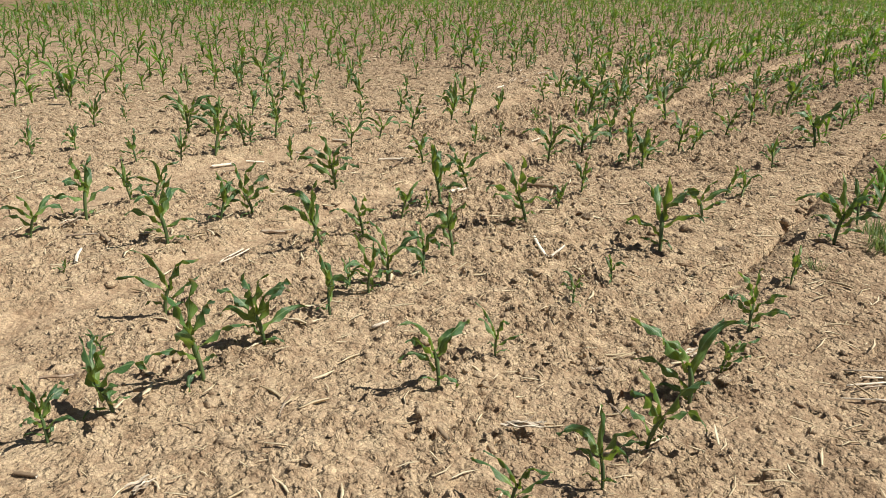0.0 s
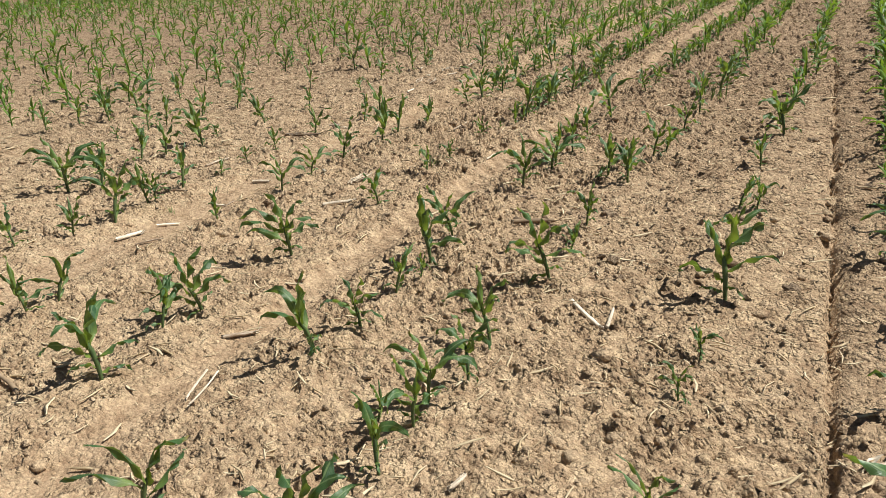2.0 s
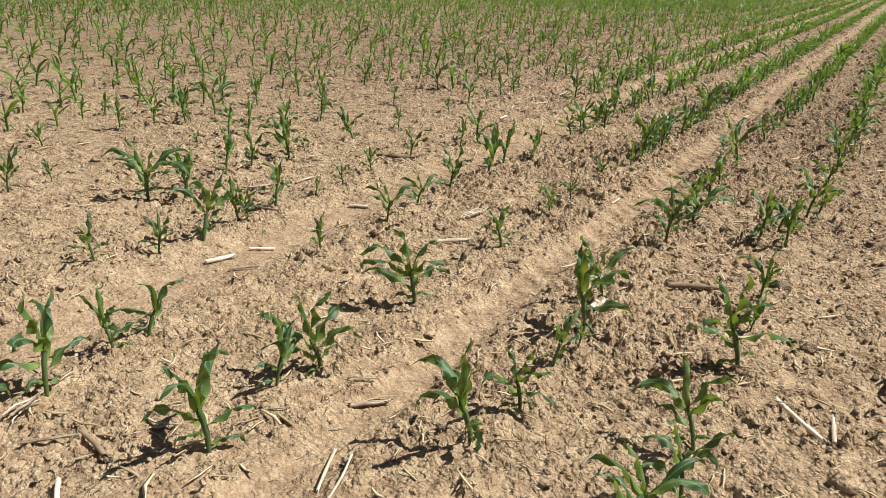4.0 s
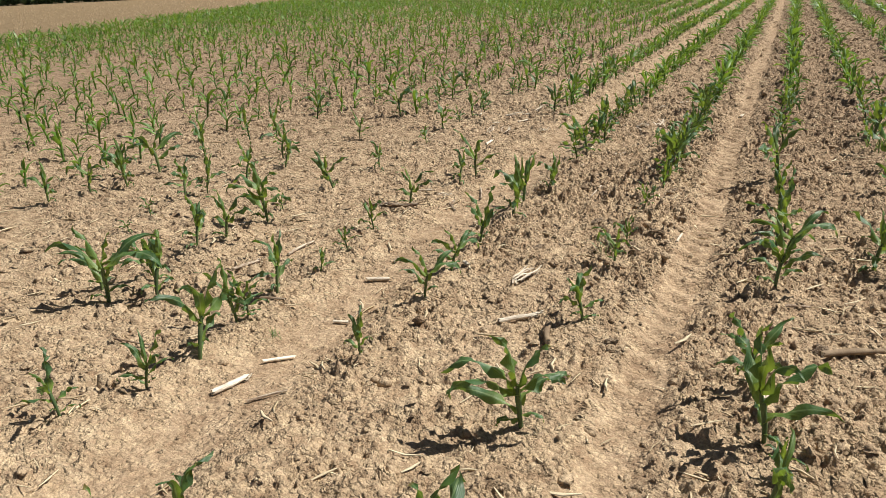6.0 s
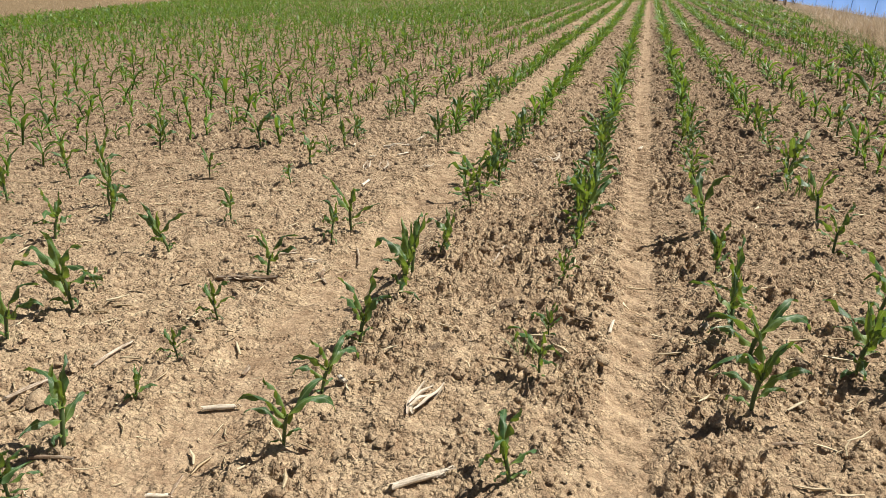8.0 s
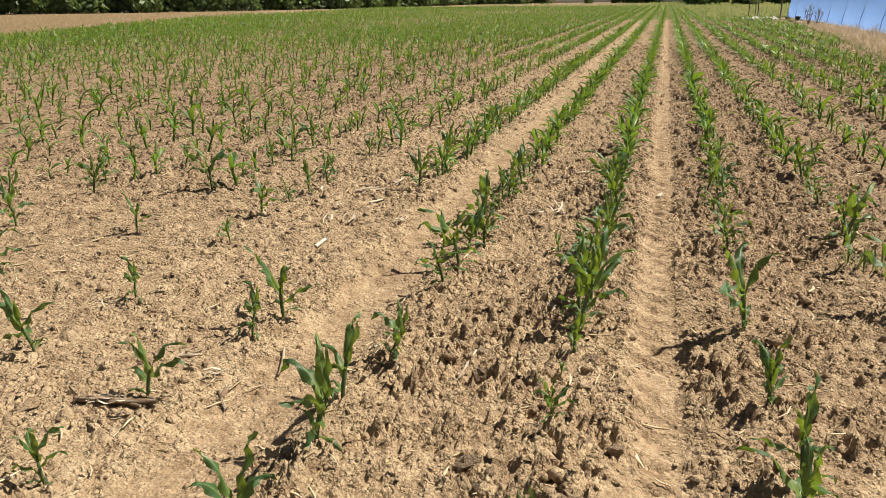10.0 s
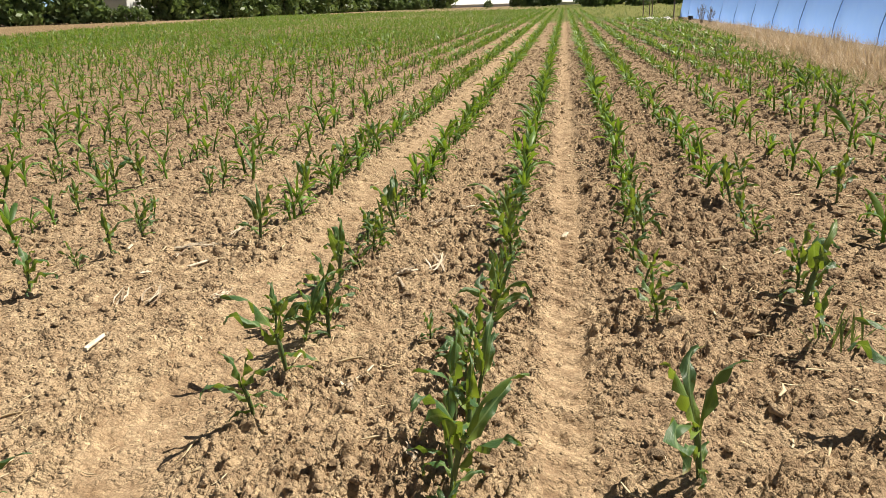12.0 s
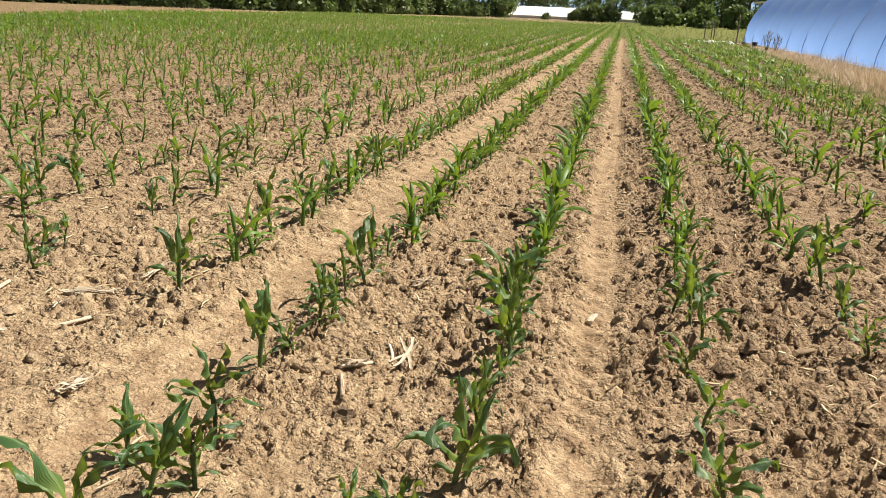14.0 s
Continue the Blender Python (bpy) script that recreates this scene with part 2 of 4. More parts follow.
WOOD = grained_material("stake_wood", (0.10, 0.08, 0.06), (0.24, 0.19, 0.14), 8, 0.85, (1, 1, 0.1))
WHITE_ROOF = grained_material("white_sheeting", (0.70, 0.72, 0.74), (0.86, 0.87, 0.88), 0.8, 0.5)
WHITE_WALL = grained_material("white_wall", (0.62, 0.64, 0.66), (0.78, 0.79, 0.80), 0.8, 0.7)
HOOP = grained_material("blue_grey_hoop", (0.20, 0.30, 0.52), (0.30, 0.42, 0.66), 12, 0.5)
RUBBER = grained_material("black_plastic", (0.012, 0.012, 0.013), (0.03, 0.03, 0.03), 20, 0.5)
HILL_GLOW = grained_material("glowing_distant_hill", (0.16, 0.26, 0.36), (0.22, 0.33, 0.44), 0.004, 0.95)
# the hills emit blue themselves, standing in for the bright low sky
HILL_GLOW.node_tree.nodes["Principled BSDF"].inputs["Emission Color"].default_value = (0.30, 0.48, 0.80, 1)
HILL_GLOW.node_tree.nodes["Principled BSDF"].inputs["Emission Strength"].default_value = 0.36
STONE = grained_material("pale_rubble", (0.45, 0.44, 0.42), (0.75, 0.74, 0.72), 8, 0.85)


def film_material():
    m, tree, bsdf = material("blue_plastic_film", 0.32)
    place = object_place(tree)
    f = noise_tex(tree, place, 0.9, 6)
    colour = ramp(tree, f, [(0.3, (0.30, 0.51, 0.93)), (0.7, (0.46, 0.67, 0.97))])
    tree.links.new(colour, bsdf.inputs["Base Color"])
    bumped(tree, bsdf, noise_tex(tree, place, 3.0, 4), 0.25, 0.05)
    glow = tree.nodes.new("ShaderNodeBsdfTranslucent")
    glow.inputs[0].default_value = (0.30, 0.53, 1.0, 1)
    both = tree.nodes.new("ShaderNodeMixShader")
    both.inputs[0].default_value = 0.5
    tree.links.new(bsdf.outputs[0], both.inputs[1])
    tree.links.new(glow.outputs[0], both.inputs[2])
    clear = tree.nodes.new("ShaderNodeBsdfTransparent")
    clear.inputs[0].default_value = (0.60, 0.78, 1.0, 1)
    film = tree.nodes.new("ShaderNodeMixShader")
    film.inputs[0].default_value = 0.03
    tree.links.new(both.outputs[0], film.inputs[1])
    tree.links.new(clear.outputs[0], film.inputs[2])
    tree.links.new(film.outputs[0], tree.nodes["Material Output"].inputs[0])
    return m


FILM = film_material()


# ---- mesh helpers ----
def quad_mesh(name, verts, quads, mat, smooth=True, marks=None):
    verts, quads = np.asarray(verts, np.float32), np.asarray(quads, np.int32)
    me = bpy.data.meshes.new(name)
    me.vertices.add(len(verts))
    me.vertices.foreach_set("co", verts.ravel())
    me.loops.add(quads.size)
    me.loops.foreach_set("vertex_index", quads.ravel())
    me.polygons.add(len(quads))
    me.polygons.foreach_set("loop_start", np.arange(len(quads), dtype=np.int32) * quads.shape[1])
    me.polygons.foreach_set("use_smooth", np.full(len(quads), smooth))
    me.materials.append(mat)
    for key, values in (marks or {}).items():
        me.attributes.new(key, "FLOAT", "POINT").data.foreach_set("value", np.asarray(values, np.float32))
    me.update(calc_edges=True)
    return me


def part(name, me, parent, label=""):
    ob = new(name, me)
    ob.parent = parent
    return tagged(ob, label)


def bm_mesh(name, bm, mat, smooth=True):
    me = bpy.data.meshes.new(name)
    for f in bm.faces:
        f.smooth = smooth
    bm.to_mesh(me)
    bm.free()
    me.materials.append(mat)
    return me


def tube(points, radii, sides=8, caps=True):
    """A round tube along points, as verts and quads."""
    points = [Vector(p) for p in points]
    verts, quads = [], []
    for i, p in enumerate(points):
        along = (points[min(i + 1, len(points) - 1)] - points[max(i - 1, 0)]).normalized()
        side = along.cross(Vector((0.31, 0.17, 0.93))).normalized()
        up = along.cross(side)
        for s in range(sides):
            a = 2 * math.pi * s / sides
            verts.append(p + (side * math.cos(a) + up * math.sin(a)) * radii[i])
    for i in range(len(points) - 1):
        for s in range(sides):
            n = (s + 1) % sides
            quads.append((i * sides + s, i * sides + n, (i + 1) * sides + n, (i + 1) * sides + s))
    if caps:
        for ring, p in ((0, points[0]), (len(points) - 1, points[-1])):
            verts.append(p)
            for s in range(0, sides, 2):
                quads.append((len(verts) - 1, ring * sides + s, ring * sides + (s + 1) % sides, ring * sides + (s + 2) % sides))
    return [tuple(v) for v in verts], quads


def joined(pieces):
    verts, quads, base = [], [], 0
    for v, q in pieces:
        verts.append(np.asarray(v, np.float32))
        quads.append(np.asarray(q, np.int32) + base)
        base += len(v)
    return np.concatenate(verts), np.concatenate(quads)


def strewn(templates, places):
    """Copies of templates (verts, faces) at rows of (template, x, y, z, turn, sx, sy, sz), as one set of verts and faces."""
    places = np.asarray(places, np.float64)
    verts, faces, base = [], [], 0
    for k, (v, q) in enumerate(templates):
        rows = places[places[:, 0] == k]
        if not len(rows):
            continue
        v, q = np.asarray(v), np.asarray(q)
        c, s = np.cos(rows[:, 4])[:, None], np.sin(rows[:, 4])[:, None]
        sx, sy = v[None, :, 0] * rows[:, 5:6], v[None, :, 1] * rows[:, 6:7]
        out = np.stack((c * sx - s * sy + rows[:, 1:2], s * sx + c * sy + rows[:, 2:3], v[None, :, 2] * rows[:, 7:8] + rows[:, 3:4]), -1)
        verts.append(out.reshape(-1, 3))
        faces.append((q[None] + (np.arange(len(rows)) * len(v))[:, None, None] + base).reshape(-1, q.shape[1]))
        base += len(rows) * len(v)
    return np.concatenate(verts), np.concatenate(faces)


# ---- ground ----
def hashed(ix, iy, seed):
    h = (ix.astype(np.int64) * 374761393 + iy.astype(np.int64) * 668265263 + seed * 974711) & 0xFFFFFFFF
    h = ((h ^ (h >> 13)) * 1274126177) & 0xFFFFFFFF
    return ((h ^ (h >> 16)) & 0xFFFFFF) / float(0x1000000)


def value_noise(x, y, size, seed):
    gx, gy = x / size, y / size
    ix, iy = np.floor(gx), np.floor(gy)
    fx, fy = gx - ix, gy - iy
    fx, fy = fx * fx * (3 - 2 * fx), fy * fy * (3 - 2 * fy)
    a, b = hashed(ix, iy, seed), hashed(ix + 1, iy, seed)
    c, d = hashed(ix, iy + 1, seed), hashed(ix + 1, iy + 1, seed)
    return (a + (b - a) * fx) * (1 - fy) + (c + (d - c) * fx) * fy - 0.5


def lumps(x, y, size, seed, small, large, share):
    """Rounded lumps strewn one to a cell of that size, a share of the cells being filled."""
    ix, iy = np.floor(x / size), np.floor(y / size)
    top = np.zeros_like(x)
    for dx in (-1, 0, 1):
        for dy in (-1, 0, 1):
            cx, cy = ix + dx, iy + dy
            px, py = (cx + hashed(cx, cy, seed)) * size, (cy + hashed(cx, cy, seed + 1)) * size
            r = small + (large - small) * hashed(cx, cy, seed + 2) ** 2
            squash = 0.6 + 0.8 * hashed(cx, cy, seed + 4)
            d = ((x - px) / squash) ** 2 + ((y - py) * squash) ** 2
            lump = np.maximum(0, 1 - d / (r * r)) * r * (hashed(cx, cy, seed + 3) < share)
            top = np.maximum(top, lump)
    return top


ROW_LINES = [-0.05, -0.81, -1.55, -2.31, -2.93, -3.71, -4.48, -5.19, -6.06, -6.84, -7.75]
MAIN_TRACK, LEFT_TRACK, CRACK = -3.36, -4.82, -1.05


def step01(v, low, high):
    t = np.clip((v - low) / (high - low), 0, 1)
    return t * t * (3 - 2 * t)


def stirred(x, y):
    """How cloddy the soil is: smooth in the wheel tracks, rough between the rows beside them."""
    tracks = np.exp(-(((x - MAIN_TRACK - 0.02 * np.sin(y * 1.3)) / 0.105) ** 4)) + np.exp(-(((x - LEFT_TRACK - 0.03 * np.sin(y)) / 0.2) ** 4))
    rough = 0.40 + 0.14 * step01(x, -3.3, -2.2) + 0.42 * step01(x, -5.0, -4.3) * step01(y, 2.5, 6.5) * (1 - 0.3 * step01(x, -3.3, -2.2))
    return rough, np.clip(tracks, 0, 1)


def ground_height(x, y):
    x, y = np.asarray(x, np.float64), np.asarray(y, np.float64)
    rough, tracks = stirred(x, y)
    near = (1 - step01(y, 14, 40)) * step01(x, -15, -8) * (1 - step01(x, 0.2, 1.6)) * step01(y, -1.0, 0.6)
    patch = 0.3 + 1.0 * (value_noise(x, y, 0.45, 5) + 0.5) + 0.5 * (value_noise(x, y, 0.17, 6) + 0.5)
    rough = rough * (1 - 0.8 * tracks) * patch * near
    z = 0.05 * value_noise(x, y, 1.4, 1) * near + 0.022 * value_noise(x, y, 0.3, 2) * near - 0.028 * tracks
    # crumbs are ragged, and lie in uneven patches
    rx = x + 0.016 * value_noise(x, y, 0.021, 44) + 0.02 * value_noise(x, y, 0.06, 45)
    ry = y + 0.016 * value_noise(x, y, 0.021, 46) + 0.02 * value_noise(x, y, 0.06, 47)
    sown = np.clip(0.88 + 1.5 * value_noise(x, y, 0.11, 48) + 1.0 * value_noise(x, y, 0.3, 49), 0.12, 1.5)
    for row in ROW_LINES:
        z += 0.014 * np.exp(-(((x - row) / 0.13) ** 2)) * near
    z += rough * (0.38 * lumps(rx, ry, 0.12, 11, 0.03, 0.07, 0.7) + 0.62 * lumps(rx, ry, 0.065, 21, 0.018, 0.042, 0.9))
    z += (0.2 + 1.0 * rough) * near * (1 - 0.55 * tracks) * sown * (1.35 * lumps(rx, ry, 0.040, 31, 0.012, 0.027, 0.65) + 1.75 * lumps(rx, ry, 0.022, 36, 0.007, 0.014, 0.8) + 0.006 * value_noise(x, y, 0.026, 41))
    # lug prints of the tyre in the wheel tracks
    lug = np.exp(-(((x - MAIN_TRACK - 0.03) / 0.12) ** 4)) * step01(y, 3.0, 5.0) * near
    tread = np.sin((y - 0.7 * np.abs(x - MAIN_TRACK - 0.03)) * 2 * math.pi / 0.16 + 2.5 * value_noise(x, y, 0.5, 55))
    z += lug * 0.014 * np.sign(tread) * np.abs(tread) ** 0.6 * (0.7 + value_noise(x, y, 0.35, 56))
    lug = np.exp(-(((x - LEFT_TRACK) / 0.12) ** 4)) * step01(y, 4.0, 6.0) * near
    z += lug * 0.010 * np.sin((y - 0.6 * (x - LEFT_TRACK)) * 2 * math.pi / 0.17)
    # a straight narrow furrow
    crack = np.exp(-(((x - CRACK + 0.03 * (y - 2.5) + 0.03 * value_noise(x * 0, y, 0.25, 51) + 0.02 * value_noise(x, y, 0.07, 52)) / 0.022) ** 4)) * step01(y, 2.1, 2.5) * (1 - step01(y, 12, 16))
    return z * (1 - 0.8 * crack) - 0.075 * crack * (0.75 + value_noise(x, y, 0.2, 57)) - 0.02


def spaced(start, fine_from, fine_to, end, fine, growth, growth_back, longest):
    """Coordinates that are finely spaced in the middle and ever more widely outside it."""
    values = list(np.arange(fine_from, fine_to, fine))
    step = fine
    while values[-1] < end:
        step = min(step * growth, longest)
        values.append(values[-1] + step)
    step = fine
    while values[0] > start:
        step = min(step * growth_back, longest)
        values.insert(0, values[0] - step)
    return np.array(values)


def make_ground():
    across = spaced(-900, -1.3, 1.3, 900, 0.0097, 1.053, 1.05, 90)
    ys = spaced(-400, 1.1, 9.5, 12.7, 0.0125, 1.014, 1.25, 90)
    step, farther = ys[-1] - ys[-2], [ys[-1]]
    while farther[-1] < 1500:
        step = min(step * 1.05, 90)
        farther.append(farther[-1] + step)
    ys = np.concatenate((ys, farther[1:]))
    gx, gy = np.meshgrid(across, ys)
    # the finely spaced band follows the strip that is walked past, and is wider where the walk turns
    gx = gx * (1 + 0.7 * np.exp(-(((gy - 2.3) / 0.9) ** 2))) - 2.1 - 1.75 * step01(gy, 1.2, 4.4)
    # columns gather at the narrow furrow
    off = gx - (CRACK - 0.03 * (gy - 2.5))
    pull = step01(gy, 1.8, 2.4) * (1 - step01(gy, 13, 16)) * (np.abs(off) < 0.45)
    gx = gx - pull * off * (1 - np.abs(off) / 0.45)
    jitter = np.random.default_rng(5)
    fine = (np.abs(gx + 3.2) < 2.4) & (gy > 1) & (gy < 10)
    gx = gx + jitter.uniform(-0.002, 0.002, gx.shape) * fine
    gy = gy + jitter.uniform(-0.002, 0.002, gy.shape) * fine
    z = ground_height(gx.ravel(), gy.ravel()) + jitter.uniform(-0.001, 0.001, gx.size) * fine.ravel()
    n = len(across)
    i = np.arange(len(ys) - 1)[:, None] * n + np.arange(n - 1)[None]
    quads = np.stack((i, i + 1, i + n + 1, i + n), -1).reshape(-1, 4)
    me = quad_mesh("ground", np.stack((gx.ravel(), gy.ravel(), z), -1), quads, SOIL)
    tagged(new("ground", me), "dry tan field soil with clods, wheel tracks and browner strips of damp and painted shade", "soil", kind="structure")


make_ground()


def ground_at(x, y):
    return float(ground_height(np.array([x]), np.array([y]))[0])


# ---- young corn ----
def blade(rng, start, turn, length, width, rise, droop, across, steps, fold=0.35, twist=0.0, wave=0.0, late=1.6, swerve=0.0):
    """One corn leaf as verts and quads: narrow at the sheath, widest before the middle, pointed, folded along its midrib."""
    p, verts, quads = Vector(start), [], []
    out = Vector((math.cos(turn), math.sin(turn), 0))
    side0 = Vector((-math.sin(turn), math.cos(turn), 0))
    phase = rng.uniform(0, 6)
    for i in range(steps + 1):
        s = i / steps
        angle = radians(rise - droop * s ** late)
        heading = turn + radians(swerve) * s * s
        out = Vector((math.cos(heading), math.sin(heading), 0))
        side0 = Vector((-math.sin(heading), math.cos(heading), 0))
        along = out * math.cos(angle) + Vector((0, 0, math.sin(angle)))
        roll = radians(twist * s ** 1.3)
        normal = along.cross(side0).normalized() * -1
        side = side0 * math.cos(roll) + normal * math.sin(roll)
        up = normal * math.cos(roll) - side0 * math.sin(roll)
        w = width * 0.5 * max(0.02, min(1, 0.3 + 1.7 * s) * (1 - s ** 2.2))
        for j in range(across + 1):
            u = 2 * j / across - 1
            ripple = wave * width * math.sin(phase + s * 15 + (1.7 if u > 0 else 0)) * abs(u)
            verts.append(p + side * (u * w * math.cos(fold * abs(u))) + up * (abs(u) * w * math.sin(fold) + ripple))
        p = p + along * (length / steps)
    n = across + 1
    for i in range(steps):
        for j in range(across):
            quads.append((i * n + j, i * n + j + 1, (i + 1) * n + j + 1, (i + 1) * n + j))
    return [tuple(v) for v in verts], quads


def corn_shape(seed, leaves, across, steps, sides, ragged=1.0):
    """A corn plant of unit height: its stem and its leaves, each as verts and quads."""
    rng = random.Random(seed)
    plane = 0.0
    lean = Vector((rng.uniform(-0.08, 0.08), rng.uniform(-0.08, 0.08), 0))
    top = 0.31
    if sides > 4:
        line = [Vector((0, 0, -0.06)), Vector((0, 0, 0.02)) + lean * 0.02, Vector((0, 0, 0.11)) + lean * 0.15, Vector((0, 0, 0.22)) + lean * 0.5, Vector((0, 0, top)) + lean]
        stem = tube(line, (0.012, 0.014, 0.016, 0.018, 0.010), sides, False)
    else:
        stem = tube([Vector((0, 0, -0.03)), Vector((0, 0, top)) + lean], (0.022, 0.022), sides, False)
    blades = []
    for i in range(leaves):
        f = i / (leaves - 1)
        at = (0.05, 0.09, 0.14, 0.19, 0.23, 0.26, 0.285, 0.30)[min(7, round(f * 7))]
        base = Vector((0, 0, at)) + lean * (at / top)
        turn = plane + math.pi * (i % 2) + rng.uniform(-0.8, 0.8) * ragged
        late, twist, fold = rng.uniform(1.2, 3.0), rng.uniform(-120, 120), rng.uniform(0.25, 0.75)
        if f < 0.2:
            size, width, rise, droop = rng.uniform(0.16, 0.27), rng.uniform(0.045, 0.06), rng.uniform(15, 60), rng.uniform(60, 150)
        elif f < 0.5:
            size, width, rise, droop = rng.uniform(0.30, 0.46), rng.uniform(0.074, 0.10), rng.uniform(28, 60), rng.uniform(50, 150)
        elif f < 0.85:
            size, width, rise, droop = rng.uniform(0.36, 0.56), rng.uniform(0.085, 0.118), rng.uniform(42, 76), rng.uniform(50, 175)
        else:
            size, width, rise, droop = rng.uniform(0.30, 0.48), rng.uniform(0.078, 0.105), rng.uniform(72, 89), rng.uniform(10, 110)
            twist, fold = twist * 0.6, rng.uniform(0.6, 1.0)
        if steps < 5:
            late, width = min(late, 1.4), width * 0.95
        if steps < 4:
            width, rise = width * 1.05, rise * 0.85
        blades.append(blade(rng, base, turn, size, width, rise, droop, across, steps, fold, twist, rng.uniform(0.16, 0.40) if steps > 6 else 0.08, late, rng.uniform(-80, 80)))
    tall = max(v[2] for b in blades for v in b[0])
    scale = lambda s: ([(x / tall, y / tall, z / tall) for x, y, z in s[0]], s[1])
    return scale(stem), [scale(b) for b in blades]


def build_corn(seed, leaves):
    stem, blades = corn_shape(seed, leaves, 4, 11, 8)
    plant = tagged(new("corn_plant"), "young green corn plant with arching leaves in dry soil", "corn plant", "corn plants in rows")
    part("stem", quad_mesh("stem", *stem, STEM), plant, "pale green corn stem")
    for b in blades:
        steps = np.arange(len(b[0]))
        part("leaf", quad_mesh("leaf", *b, LEAF_YOUNG if b is blades[-1] else LEAF, True, {"across": steps % 5 / 2 - 1, "along": steps // 5 / 11}), plant)
    return plant


VARIANTS = [build_corn(100 + i, (7, 8, 9, 7, 8)[i % 5]) for i in range(20)]
rng = random.Random(7)
planted, used = [], set()


def plant_corn(x, y, h):
    k = rng.randrange(len(VARIANTS))
    m = Matrix.Translation((x, y, ground_at(x, y) - 0.004)) @ pose(0, 0, 0, rng.uniform(-6, 6), rng.uniform(-6, 6), rng.uniform(0, 360))
    wide = h * rng.uniform(0.84, 1.06) + 0.012
    m = m @ Matrix.Diagonal((wide, wide, h, 1))
    if k not in used:
        used.add(k)
        VARIANTS[k].matrix_basis = m
    else:
        plant = copy_thing(VARIANTS[k], Matrix.Identity(4))
        plant.matrix_basis = m
    planted.append((x, y))


def corn_row(x, plants):
    for dx, y, h in plants:
        plant_corn(x + dx, y, min(h * 1.09, 0.42))


corn_row(-0.81, [(-0.17, 1.58, 0.20), (0.00, 1.80, 0.23), (0.01, 2.08, 0.28), (0.00, 2.46, 0.30), (0.01, 2.74, 0.17), (-0.02, 3.15, 0.26), (-0.02, 3.74, 0.16), (-0.01, 4.51, 0.37), (0.01, 4.97, 0.31)])
corn_row(-1.55, [(0.02, 1.94, 0.23), (0.03, 2.28, 0.21), (0.00, 2.94, 0.14), (0.02, 3.28, 0.14), (0.03, 3.82, 0.42), (0.00, 4.49, 0.24), (-0.08, 5.12, 0.21), (0.02, 5.13, 0.21), (-0.06, 6.03, 0.26), (0.01, 6.94, 0.40), (0.08, 10.02, 0.35), (0.02, 10.75, 0.36)])
corn_row(-2.31, [(-0.03, 0.93, 0.22), (0.01, 1.14, 0.28), (0.04, 1.48, 0.36), (0.00, 1.80, 0.31), (-0.02, 2.18, 0.29), (-0.04, 2.45, 0.28), (-0.18, 2.45, 0.16), (-0.06, 2.60, 0.26), (0.02, 2.77, 0.26), (-0.01, 3.05, 0.28), (-0.00, 3.74, 0.40), (-0.02, 4.13, 0.16), (-0.04, 4.47, 0.24), (-0.05, 5.41, 0.31), (-0.20, 5.49, 0.35), (-0.13, 5.67, 0.22), (-0.01, 5.98, 0.28), (0.04, 6.13, 0.25), (0.01, 7.00, 0.28), (0.03, 7.60, 0.33), (-0.04, 8.29, 0.23), (0.03, 8.75, 0.35), (0.06, 8.98, 0.33), (0.04, 9.75, 0.21), (0.05, 10.13, 0.29), (0.06, 10.66, 0.33), (0.29, 11.37, 0.24)])
corn_row(-2.93, [(0.11, 1.39, 0.10), (0.07, 1.71, 0.30), (-0.03, 2.73, 0.34), (0.02, 3.00, 0.24), (0.00, 3.35, 0.21), (0.03, 3.54, 0.14), (-0.02, 3.74, 0.42), (-0.06, 4.08, 0.29), (-0.02, 5.05, 0.32), (0.02, 5.49, 0.28), (-0.03, 5.72, 0.29), (0.01, 5.99, 0.32), (-0.03, 6.50, 0.28), (-0.05, 7.27, 0.42), (-0.04, 8.52, 0.27), (-0.05, 9.00, 0.20), (-0.07, 9.36, 0.18), (-0.09, 10.08, 0.23)])
corn_row(-3.71, [(0.02, 1.69, 0.09), (0.06, 2.25, 0.35), (-0.02, 2.66, 0.27), (0.03, 2.86, 0.32), (-0.00, 3.58, 0.35), (-0.01, 4.50, 0.24), (-0.00, 5.16, 0.22), (-0.01, 5.55, 0.16), (0.00, 6.11, 0.17), (-0.02, 6.53, 0.07), (-0.00, 6.83, 0.22), (0.00, 7.09, 0.35), (-0.05, 7.53, 0.30), (-0.02, 7.94, 0.32), (-0.12, 8.25, 0.14), (-0.25, 8.25, 0.15), (-0.01, 8.46, 0.35)])
corn_row(-4.48, [(0.12, 1.85, 0.24), (0.10, 2.19, 0.36), (0.04, 2.52, 0.27), (0.04, 2.69, 0.27), (-0.01, 3.88, 0.22), (-0.01, 4.52, 0.25), (-0.01, 4.86, 0.22), (-0.01, 5.28, 0.31), (0.00, 5.84, 0.38), (-0.03, 6.15, 0.35), (0.02, 6.55, 0.27), (0.00, 7.50, 0.26), (-0.01, 7.88, 0.33), (-0.02, 8.15, 0.27), (0.06, 8.25, 0.29), (-0.23, 8.36, 0.23), (-0.02, 8.52, 0.27), (-0.11, 9.04, 0.33), (-0.02, 9.15, 0.19), (-0.10, 9.64, 0.24)])
